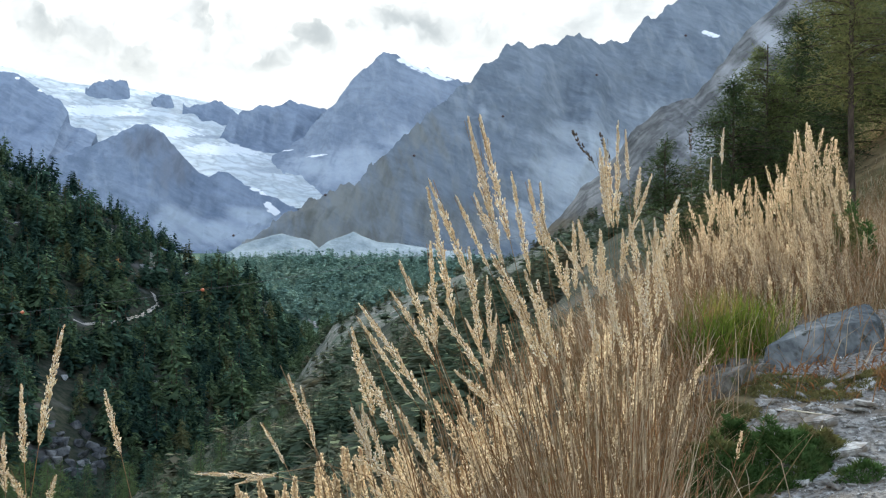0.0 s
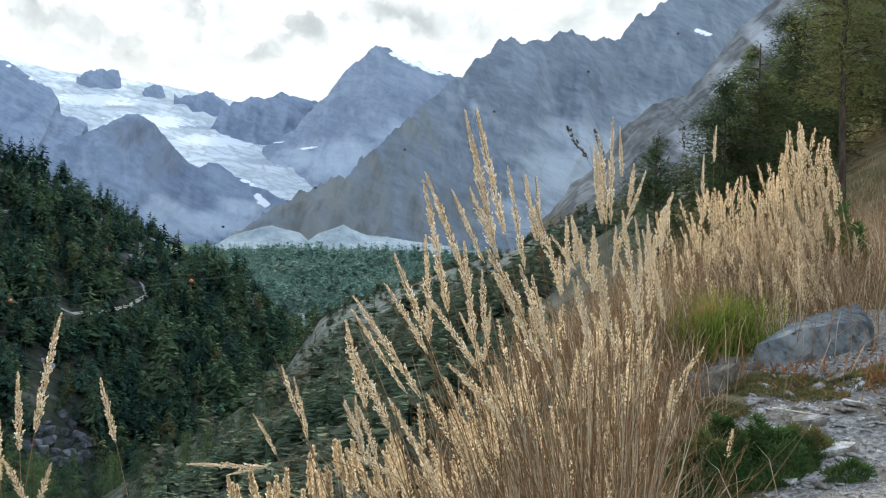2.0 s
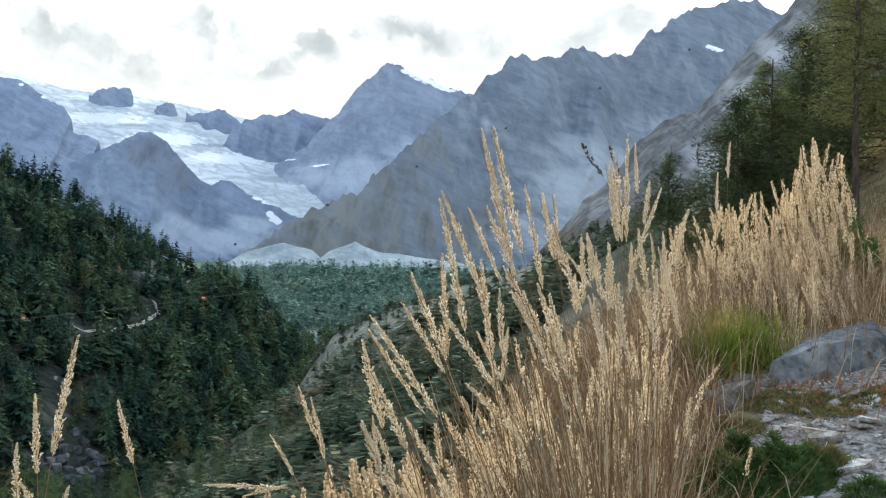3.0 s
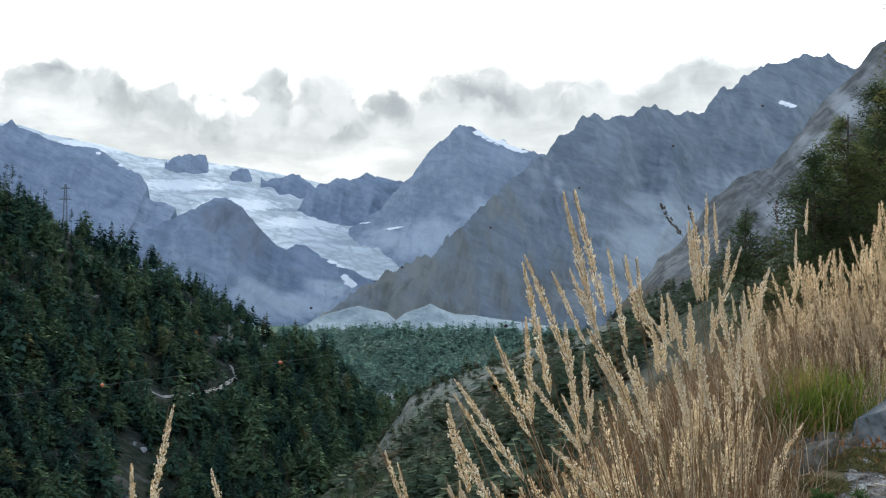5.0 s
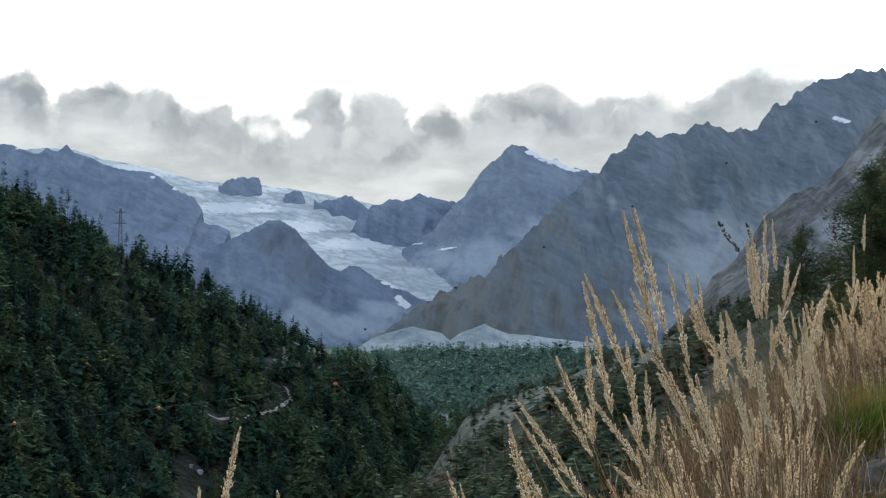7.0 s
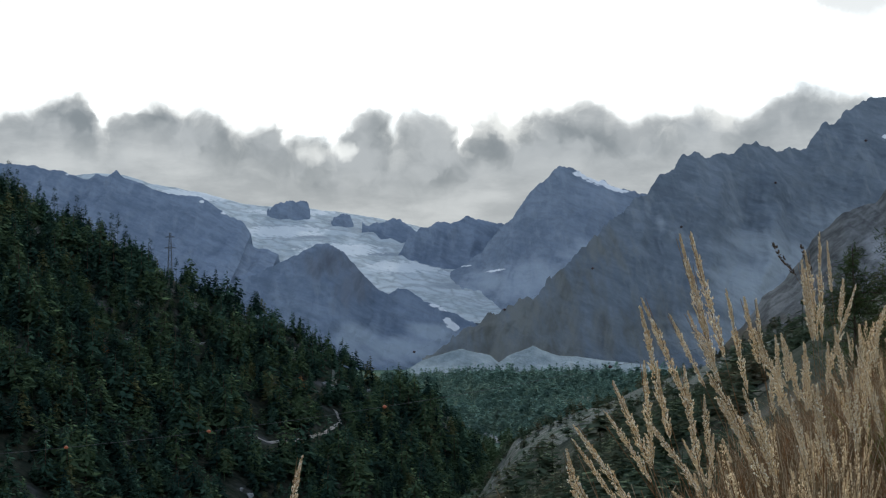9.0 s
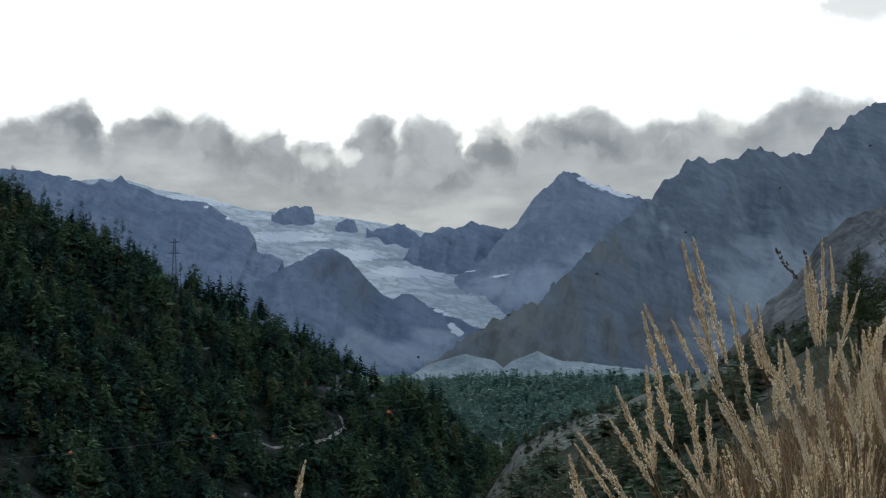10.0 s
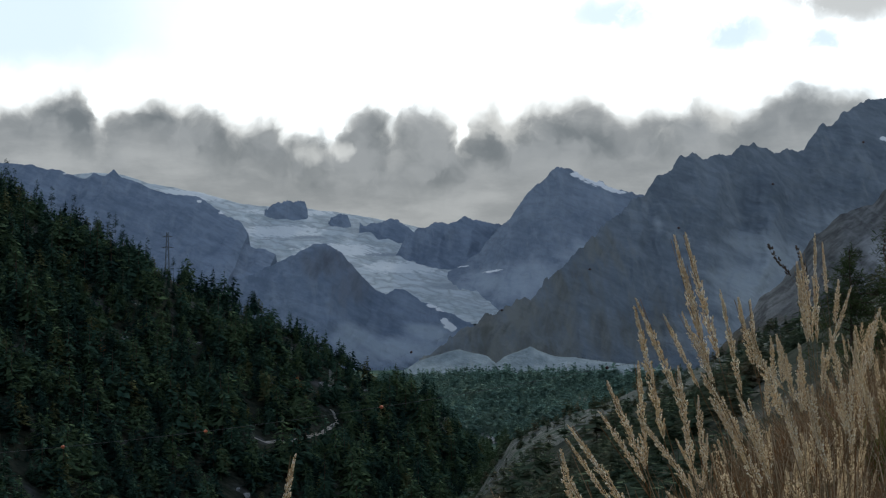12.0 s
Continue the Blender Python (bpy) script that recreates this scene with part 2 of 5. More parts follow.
# FAR, WALL and DARK: the haze of distance is mixed into the rock colours
ROCK_FAR = massif("haze-tinted far rock", (0.155, 0.192, 0.248), (0.25, 0.296, 0.358), (0.22, 0.24, 0.26), (0.38, 0.435, 0.50))
ROCK_WALL = massif("haze-tinted wall rock", (0.112, 0.138, 0.170), (0.208, 0.242, 0.278), (0.190, 0.200, 0.192), (0.36, 0.405, 0.44), crease_shade=0.2)
ROCK_DARK = massif("haze-tinted dark rock", (0.130, 0.168, 0.230), (0.238, 0.290, 0.368), (0.180, 0.205, 0.248), (0.39, 0.45, 0.52))
ROCK_NEAR = massif("cliff rock", (0.088, 0.092, 0.092), (0.225, 0.23, 0.228), (0.12, 0.108, 0.082), (0.42, 0.435, 0.445), scale=0.07, stretch=(0.5, 0.6, 2.0), tilt=42, relief=0.9, crease_shade=0.5, fall_tilt=20)
MORAINE = massif("moraine rubble", (0.19, 0.235, 0.25), (0.34, 0.395, 0.42), (0.22, 0.22, 0.15), (0.42, 0.47, 0.48), scale=0.05, crease_shade=0.1)
ICE = massif("glacier ice", (0.42, 0.48, 0.51), (0.60, 0.645, 0.668), (0.30, 0.33, 0.36), (0.33, 0.37, 0.41), (0.67, 0.705, 0.72), scale=0.022, relief=0.9, stretch=(0.6, 0.5, 2.0), tilt=-19, crease_shade=0.42, streak=0.18, fall_tilt=-60)
SOIL = surface("dry turf soil", [(0.10, 0.085, 0.05), (0.21, 0.17, 0.09), (0.09, 0.11, 0.035)], 9.0, bump=0.6, big=0.6)
GRAVEL = surface("slate gravel", [(0.11, 0.101, 0.088), (0.34, 0.32, 0.285), (0.16, 0.13, 0.095)], 28.0, bump=0.9, big=1.6)
SHRUB = surface("juniper and heath leafage", [(0.056, 0.090, 0.060), (0.118, 0.150, 0.098), (0.165, 0.152, 0.104)], 0.8, bump=0, big=0.15, glow=0.12)
HEATH = surface("dark heath", [(0.028, 0.038, 0.028), (0.085, 0.09, 0.07), (0.125, 0.12, 0.10), (0.03, 0.045, 0.028)], 2.6, bump=0.9, big=0.16)
MEADOW = surface("autumn meadow", [(0.130, 0.098, 0.052), (0.260, 0.195, 0.104), (0.078, 0.085, 0.036)], 3.0, bump=0.7, big=0.12)
SCREE = surface("scree hillside", [(0.088, 0.103, 0.085), (0.205, 0.205, 0.180), (0.080, 0.108, 0.078), (0.30, 0.295, 0.265)], 0.8, bump=1.0, big=0.07)
FLOOR = surface("forest floor", [(0.020, 0.028, 0.020), (0.051, 0.053, 0.039), (0.102, 0.102, 0.098)], 0.25, bump=0.8, big=0.03, patch=(0.55, 0.7))
# lightened together with the far wood: valley haze put into the colour
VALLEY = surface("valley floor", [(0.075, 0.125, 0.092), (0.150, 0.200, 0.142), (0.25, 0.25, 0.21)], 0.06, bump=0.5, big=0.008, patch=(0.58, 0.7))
STONE = surface("grey schist", [(0.080, 0.090, 0.094), (0.150, 0.165, 0.170), (0.23, 0.245, 0.246), (0.055, 0.058, 0.050)], 16.0, bump=0.9, big=3.2)
SLATE = surface("slate flake", [(0.22, 0.215, 0.20), (0.48, 0.47, 0.44), (0.18, 0.155, 0.125)], 40.0, bump=0.5, big=7.0, random_tint=0.6)
PALE = surface("pale weathered stone", [(0.17, 0.18, 0.18), (0.40, 0.41, 0.41)], 0.6, bump=0.8)
PALE_SLAB = surface("pale slate slab", [(0.34, 0.335, 0.31), (0.56, 0.55, 0.52)], 18.0, bump=0.6)
TRACK = surface("pale track", [(0.22, 0.205, 0.18), (0.42, 0.395, 0.35)], 0.3, bump=0.4)
BARK = surface("larch bark", [(0.045, 0.035, 0.028), (0.12, 0.095, 0.075)], 14.0, bump=0.9, stretch=(1, 1, 0.25))
NEEDLE_DARK = surface("spruce needles", [(0.032, 0.054, 0.025), (0.085, 0.112, 0.047)], 5.0, bump=0, glow=0.25)
NEEDLE_OLIVE = surface("olive needles", [(0.070, 0.096, 0.036), (0.175, 0.198, 0.074)], 4.0, bump=0, glow=0.3)
NEEDLE_LARCH = surface("larch needles", [(0.095, 0.108, 0.042), (0.205, 0.20, 0.082)], 4.0, bump=0, glow=0.3)
FOREST = surface("conifer foliage", [(0.031, 0.067, 0.050), (0.067, 0.118, 0.082)], 0.3, bump=0, glow=0.10)
FOREST_BLUE = surface("dark spruce foliage", [(0.014, 0.036, 0.030), (0.034, 0.062, 0.050)], 0.3, bump=0, glow=0.08)
FOREST_LARCH = surface("larch foliage", [(0.052, 0.092, 0.052), (0.100, 0.146, 0.080)], 0.3, bump=0, glow=0.12)
FOREST_OLIVE = surface("yellowing larch foliage", [(0.078, 0.094, 0.046), (0.140, 0.146, 0.074)], 0.3, bump=0, glow=0.12)
GORGE_GREEN = surface("green gorge foliage", [(0.050, 0.088, 0.040), (0.115, 0.165, 0.072)], 0.5, bump=0, glow=0.2)
GORGE_DARK = surface("dark gorge foliage", [(0.026, 0.050, 0.034), (0.065, 0.100, 0.064)], 0.5, bump=0, glow=0.15)
# paler and bluer than the near foliage, a painted stand-in for valley haze
FOREST_FAR = surface("haze-tinted far wood foliage", [(0.105, 0.185, 0.158), (0.168, 0.268, 0.230), (0.20, 0.28, 0.222)], 0.08, bump=0, big=0.012, patch=(0.5, 0.7), glow=0.15)
STRAW = surface("straw stem", [(0.11, 0.070, 0.038), (0.30, 0.20, 0.11), (0.27, 0.13, 0.055)], 30.0, bump=0, big=9.0, glow=0.15, pale_or_glint=(0.46, 0.37, 0.25))
# near-white husks imitate the glints of light on backlit heads
HEAD = surface("dry seed head", [(0.60, 0.47, 0.29), (0.90, 0.79, 0.58)], 120.0, bump=0, glow=0.62, pale_or_glint=(1.0, 0.98, 0.91))
HEAD_TAN = surface("weathered seed head", [(0.50, 0.38, 0.23), (0.72, 0.59, 0.40)], 30.0, bump=0, glow=0.60, pale_or_glint=(0.90, 0.78, 0.57))
HEAD_DARK = surface("dark seed head", [(0.06, 0.045, 0.035), (0.16, 0.12, 0.09)], 80.0, bump=0, glow=0.2)
CUSHION = surface("olive moss and herbs", [(0.10, 0.105, 0.04), (0.20, 0.18, 0.075), (0.24, 0.13, 0.06)], 14.0, bump=0, big=3.0, glow=0.25)
BLADE = surface("green grass blade", [(0.055, 0.095, 0.016), (0.17, 0.205, 0.035), (0.30, 0.22, 0.08)], 8.0, bump=0, big=2.5, patch=(0.55, 0.72), glow=0.4)
MOSS = surface("juniper mat", [(0.035, 0.07, 0.02), (0.09, 0.15, 0.05), (0.17, 0.15, 0.06)], 12.0, bump=0, big=2.0, glow=0.25)
RUST = surface("rust red herb", [(0.25, 0.10, 0.045), (0.38, 0.20, 0.09)], 20.0, bump=0, glow=0.3)
AUTUMN = surface("autumn leaves", [(0.22, 0.10, 0.045), (0.34, 0.17, 0.07)], 0.6, bump=0, glow=0.3)
STEEL = surface("galvanised steel", [(0.060, 0.065, 0.070), (0.100, 0.105, 0.110)], 3.0, rough=0.5, bump=0, spec=0.4)
WIRE = surface("weathered wire", [(0.10, 0.10, 0.10), (0.16, 0.16, 0.16)], 3.0, rough=0.5, bump=0, spec=0.4)
ORANGE = surface("orange marker plastic", [(0.55, 0.14, 0.06), (0.66, 0.20, 0.09)], 4.0, rough=0.5, bump=0, spec=0.4)
BLACK = surface("dark marker plastic", [(0.03, 0.015, 0.015), (0.06, 0.03, 0.03)], 4.0, rough=0.5, bump=0, spec=0.4)


# ---- number noise ----
def lattice(ix, iy, seed):
    h = (ix * 374761393 + iy * 668265263 + seed * 974634577) & 0xFFFFFFFF
    h = ((h ^ (h >> 13)) * 1274126177) & 0xFFFFFFFF
    return ((h ^ (h >> 16)) & 0xFFFF) / 65535.0


def vnoise(x, y, seed=0):
    x, y = np.asarray(x, float), np.asarray(y, float)
    ix, iy = np.floor(x).astype(np.int64), np.floor(y).astype(np.int64)
    fx, fy = x - ix, y - iy
    fx, fy = fx * fx * (3 - 2 * fx), fy * fy * (3 - 2 * fy)
    a, b = lattice(ix, iy, seed), lattice(ix + 1, iy, seed)
    c, d = lattice(ix, iy + 1, seed), lattice(ix + 1, iy + 1, seed)
    return (a + (b - a) * fx) * (1 - fy) + (c + (d - c) * fx) * fy


def fbm(x, y, octaves=5, seed=0, gain=0.5):
    out, amp = 0.0, 1.0
    for o in range(octaves):
        out = out + amp * (vnoise(x * 2 ** o, y * 2 ** o, seed + o) - 0.5)
        amp *= gain
    return out


def ridged(x, y, octaves=5, seed=0, gain=0.5):
    out, amp = 0.0, 1.0
    for o in range(octaves):
        out = out + amp * (1 - 2 * np.abs(vnoise(x * 2 ** o, y * 2 ** o, seed + o) - 0.5))
        amp *= gain
    return out


def smooth(v, lo, hi):
    q = np.clip((v - lo) / (hi - lo), 0, 1)
    return q * q * (3 - 2 * q)


# ---- mesh helpers ----
def raw(name, verts, faces, material, parent=None, shade=False, masks=None, normals=None):
    """One mesh object from arrays; faces of one size."""
    verts, faces = np.asarray(verts, np.float32), np.asarray(faces, np.int32)
    if normals is not None:
        flat = np.cross(verts[faces[:, 1]] - verts[faces[:, 0]], verts[faces[:, 2]] - verts[faces[:, 0]])
        turn = (flat * np.asarray(normals)[faces].mean(1)).sum(1) < 0
        faces = np.where(turn[:, None], faces[:, ::-1], faces).astype(np.int32)
    me = bpy.data.meshes.new(name)
    me.vertices.add(len(verts))
    me.vertices.foreach_set("co", verts.ravel())
    k = faces.shape[1]
    me.loops.add(faces.size)
    me.loops.foreach_set("vertex_index", faces.ravel())
    me.polygons.add(len(faces))
    me.polygons.foreach_set("loop_start", np.arange(0, faces.size, k, dtype=np.int32))
    me.polygons.foreach_set("use_smooth", np.full(len(faces), shade))
    for key, value in (masks or {}).items():
        me.attributes.new(key, "FLOAT", "POINT").data.foreach_set("value", np.asarray(value, np.float32))
    for m in (material if isinstance(material, list) else [material]):
        me.materials.append(m)
    me.update()
    me.validate()
    if normals is not None:
        me.polygons.foreach_set("use_smooth", np.full(len(faces), True))
        me.normals_split_custom_set_from_vertices(np.asarray(normals, np.float32))
    ob = new(name, me)
    ob.parent = parent
    return ob


def part(name, bm, material, parent, label=""):
    me = bpy.data.meshes.new(name)
    bm.to_mesh(me)
    bm.free()
    me.materials.append(material)
    ob = new(name, me)
    ob.parent = parent
    return tagged(ob, label)


def grid_faces(rows, cols, wrap=False):
    i, j = np.meshgrid(np.arange(rows - 1), np.arange(cols if wrap else cols - 1), indexing="ij")
    a, b = i * cols + j, i * cols + (j + 1) % cols
    return np.stack([a, b, b + cols, a + cols], -1).reshape(-1, 4)


def tube(points, radii, sides=5):
    """Vertices and quads of a tube along points."""
    p = np.asarray(points, float)
    d = np.gradient(p, axis=0)
    d /= np.linalg.norm(d, axis=1)[:, None] + 1e-9
    ref = np.where(np.abs(d[:, 2:3]) < 0.9, np.array([[0, 0, 1.0]]), np.array([[1.0, 0, 0]]))
    a = np.cross(d, ref)
    a /= np.linalg.norm(a, axis=1)[:, None] + 1e-9
    b = np.cross(d, a)
    ang = np.arange(sides) * 2 * math.pi / sides
    r = np.asarray(radii, float)[:, None, None]
    v = p[:, None, :] + r * (np.cos(ang)[None, :, None] * a[:, None, :] + np.sin(ang)[None, :, None] * b[:, None, :])
    return v.reshape(-1, 3), grid_faces(len(p), sides, True)


class Heap:
    """Gathers pieces of one mesh."""
    def __init__(self):
        self.v, self.f, self.n, self.way = [], [], 0, []

    def add(self, v, f, way=None):
        if way is not None:
            self.way.append(way)
        self.v.append(np.asarray(v, float))
        self.f.append(np.asarray(f) + self.n)
        self.n += len(v)

    def make(self, name, material, parent=None, shade=False):
        return raw(name, np.concatenate(self.v), np.concatenate(self.f), material, parent, shade, normals=np.concatenate(self.way) if self.way else None)


# ---- the lie of the land ----
def valley_z(y):
    return np.interp(y, [-4900, 0, 600, 1000, 1400, 1500, 1800, 2060, 2250, 3000, 5000], [-260, -140, -112, -80, -44, -32, -6, 12, 14, 30, 60])


def left_z(x, y):
    crest = 1330 + 0.55 * x
    front = 18 - 0.6 * (x + 94) + 0.18 * (np.minimum(y, crest) - 1300) - 0.9 * np.maximum(0, x + 45)
    front = front - 0.55 * np.maximum(0, y - crest) + 9 * fbm(x / 90, y / 140, 4, 3)
    return np.minimum(front, 420 + 20 * fbm(x / 200, y / 200, 3, 9))


SLOPE = ([0, 20, 34, 60, 150, 250, 330, 450, 650, 800, 1000, 1300, 2000, 3000], [0.3, 0.45, 0.6, 0.7, 0.72, 0.68, 0.6, 0.5, 0.42, 0.40, 0.34, 0.30, 0.12, 0.05],
         [-1.0, -0.6, -2.0, -3.6, -9.2, -13.5, -30, -48, -31, -24, -40, -62, -30, 10])


def right_z(x, y):
    yy = np.abs(y)
    k, c = np.interp(yy, SLOPE[0], SLOPE[1]), np.interp(yy, SLOPE[0], SLOPE[2])
    rough = 4.0 * fbm(x / 30, y / 45, 5, 21) * smooth(yy, 40, 300)
    gorge = 1.1 * smooth(yy, 300, 500) * np.maximum(0, 5 - x)
    knee = 0.04 * yy + 2.0
    flat = smooth(yy, 45, 80) * (1 - smooth(yy, 350, 500)) * (k - 0.47) * np.maximum(0, x - knee)
    return np.minimum(k * x + c + rough - gorge - flat, 500)


def near_z(x, y):
    z = np.interp(y, [-40, -5, 0, 6, 8.6, 9.6, 11, 14, 20, 30], [-2.4, -0.3, 0, 0.2, 0.36, 0.68, 0.98, 1.35, 1.7, 2.2])
    edge = np.interp(y, [-40, 6, 9, 12, 16, 20, 30], [0.6, 0.6, 1.5, 2.2, 3.3, 5.0, 6.0])
    z = z + 0.12 * np.clip(x - edge, 0, 6) + 0.3 * np.maximum(x - edge - 6, 0) - 0.62 * np.maximum(edge - x, 0)
    return z + 0.05 * fbm(x * 1.3, y * 1.3, 4, 40)


def land_z(x, y):
    x, y = np.asarray(x, float), np.asarray(y, float)
    w = smooth(np.hypot(x, y), 18, 34)
    r = near_z(x, y) * (1 - w) + right_z(x, y) * w
    return np.maximum(np.maximum(r, left_z(x, y)), valley_z(y) + 3 * fbm(x / 120, y / 120, 4, 33))


def build_ground():
    radii = np.concatenate([np.geomspace(0.002, 6, 60)[:-1], np.linspace(6, 16, 90)[:-1], np.geomspace(16, 4900, 190)])
    sector = np.radians(np.arange(-24, 36.01, 0.16))
    rest = np.radians(np.arange(36, 336, 4.0))[1:]
    ang = np.concatenate([sector, rest])
    x, y = radii[:, None] * np.sin(ang)[None], radii[:, None] * np.cos(ang)[None]
    z = land_z(x, y)
    v = np.stack([x, y, z], -1).reshape(-1, 3)
    v = np.vstack([v, [[0, 0, float(land_z(0, 0))]]])
    f = grid_faces(len(radii), len(ang), True)
    ob = raw("ground", v, f, [SOIL, GRAVEL, MEADOW, SCREE, FLOOR, VALLEY, HEATH], None, True)
    c = v[f].mean(1)
    cx, cy, r = c[:, 0], c[:, 1], np.hypot(c[:, 0], c[:, 1])
    slot = np.zeros(len(f), np.int32)
    jig = 0.5 * fbm(cx * 1.5, cy * 1.5, 3, 5)
    slot[(cy > 7) & (cy < 12.5) & (cx + jig > np.interp(cy, [7, 9, 10, 11, 12.5], [2.1, 2.4, 2.35, 2.9, 3.4]))] = 1
    slot[r > 13] = 2
    slot[r > 45] = 3
    low = ((r > 17) & (cx < 0.2 * cy)) | ((cy > 5) & (cx < np.interp(cy, [6, 9, 12, 16, 20], [0.2, 1.1, 1.8, 2.7, 4.0])))
    slot[low & (r < 330 + 60 * fbm(cx / 20, cy / 20, 3, 12))] = 6
    slot[left_z(cx, cy) >= c[:, 2] - 0.5] = 4
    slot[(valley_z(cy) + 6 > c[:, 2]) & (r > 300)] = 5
    ob.data.polygons.foreach_set("material_index", slot)
    return tagged(ob, "valley slope of dry turf, slate gravel and scree", "ground", kind="structure")


build_ground()


# ---- mountains ----
def resample(points, n):
    p = np.asarray(points, float)
    s = np.concatenate([[0], np.cumsum(np.linalg.norm(np.diff(p, axis=0), axis=1))])
    q = np.linspace(0, s[-1], n)
    return np.stack([np.interp(q, s, p[:, i]) for i in range(p.shape[1])], 1), q


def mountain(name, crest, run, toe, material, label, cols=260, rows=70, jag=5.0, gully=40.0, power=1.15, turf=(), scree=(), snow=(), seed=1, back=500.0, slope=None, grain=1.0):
    """A massif under a crest line (x, y, z): its near face falls to the height toe over the run in metres, cut by
    gullies; a plain back closes it.
    turf, scree, snow: (x, z, radius x, radius z) of the patches that lie on it; low scree on far massifs also stands in
    for haze."""
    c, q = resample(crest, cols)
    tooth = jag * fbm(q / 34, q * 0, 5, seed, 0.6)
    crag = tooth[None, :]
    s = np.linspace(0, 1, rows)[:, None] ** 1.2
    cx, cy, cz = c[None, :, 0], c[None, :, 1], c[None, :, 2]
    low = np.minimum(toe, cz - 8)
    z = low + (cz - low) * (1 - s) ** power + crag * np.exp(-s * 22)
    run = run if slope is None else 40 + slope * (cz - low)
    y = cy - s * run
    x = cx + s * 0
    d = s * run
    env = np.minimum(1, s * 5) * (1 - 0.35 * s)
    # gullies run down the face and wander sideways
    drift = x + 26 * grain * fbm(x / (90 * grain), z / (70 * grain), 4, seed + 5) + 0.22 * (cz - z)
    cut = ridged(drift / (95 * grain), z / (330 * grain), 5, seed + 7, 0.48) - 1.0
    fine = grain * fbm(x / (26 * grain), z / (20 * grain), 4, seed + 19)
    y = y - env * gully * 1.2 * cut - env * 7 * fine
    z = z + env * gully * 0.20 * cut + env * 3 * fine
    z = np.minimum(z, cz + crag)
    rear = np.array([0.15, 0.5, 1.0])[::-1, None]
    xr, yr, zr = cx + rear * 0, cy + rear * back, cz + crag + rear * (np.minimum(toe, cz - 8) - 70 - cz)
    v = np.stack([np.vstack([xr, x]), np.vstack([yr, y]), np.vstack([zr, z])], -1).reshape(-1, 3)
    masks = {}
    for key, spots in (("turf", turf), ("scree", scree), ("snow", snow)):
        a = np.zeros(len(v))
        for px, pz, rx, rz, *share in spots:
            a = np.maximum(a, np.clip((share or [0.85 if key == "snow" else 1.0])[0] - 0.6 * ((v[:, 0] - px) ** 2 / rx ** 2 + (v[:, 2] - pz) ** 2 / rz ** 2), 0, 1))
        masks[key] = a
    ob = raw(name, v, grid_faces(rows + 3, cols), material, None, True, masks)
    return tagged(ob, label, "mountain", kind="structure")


def crestline(y, flat):
    return [(x, y, z) for x, z in flat]


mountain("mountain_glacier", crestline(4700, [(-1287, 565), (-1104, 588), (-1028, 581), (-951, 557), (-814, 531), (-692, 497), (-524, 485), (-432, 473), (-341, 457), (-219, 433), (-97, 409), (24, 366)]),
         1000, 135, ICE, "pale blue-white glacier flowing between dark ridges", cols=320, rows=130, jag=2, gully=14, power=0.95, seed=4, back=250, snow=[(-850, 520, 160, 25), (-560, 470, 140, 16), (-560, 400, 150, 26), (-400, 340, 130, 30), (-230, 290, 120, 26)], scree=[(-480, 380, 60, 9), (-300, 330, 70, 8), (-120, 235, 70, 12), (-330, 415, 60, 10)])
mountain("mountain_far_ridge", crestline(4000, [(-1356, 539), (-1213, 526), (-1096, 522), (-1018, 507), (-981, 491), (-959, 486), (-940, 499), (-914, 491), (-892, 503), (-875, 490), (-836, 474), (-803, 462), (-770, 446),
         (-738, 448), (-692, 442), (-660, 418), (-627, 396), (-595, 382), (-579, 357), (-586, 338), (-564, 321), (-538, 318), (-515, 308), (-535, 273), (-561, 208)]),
         700, 60, ROCK_DARK, "rock ridge beside the glacier, tinted blue for haze", cols=420, rows=110, jag=6, gully=32, seed=11, snow=[(-640, 405, 10, 6), (-1006, 497, 7, 5), (-690, 430, 6, 5)])
mountain("mountain_nunatak_1", crestline(4600, [(-623, 457), (-611, 478), (-590, 490), (-570, 499), (-528, 497), (-513, 481), (-507, 454)]), 50, 400, ROCK_DARK, "haze-tinted dark rock tower standing out of the ice", cols=60, rows=20, jag=22, gully=16, seed=21, back=60)
mountain("mountain_nunatak_2", crestline(4560, [(-449, 426), (-437, 451), (-420, 457), (-399, 445), (-390, 426)]), 50, 380, ROCK_DARK, "small haze-tinted dark rock standing out of the ice", cols=50, rows=18, jag=16, gully=10, seed=22, back=60)
mountain("mountain_nunatak_3", crestline(4520, [(-364, 422), (-328, 422), (-306, 431), (-284, 438), (-264, 436), (-246, 422), (-222, 402)]), 70, 350, ROCK_DARK, "rounded haze-tinted dark rock standing out of the ice", cols=60, rows=20, jag=14, gully=12, seed=23, back=60)
mountain("mountain_mid_ridge", crestline(4330, [(-258, 334), (-237, 362), (-202, 398), (-174, 407), (-132, 413), (-90, 422), (-62, 419), (-34, 410), (1, 405), (50, 393)]), 130, 270, ROCK_DARK, "haze-tinted dark rock wall above the glacier", cols=120, rows=40, jag=11, gully=26, seed=31, back=120)
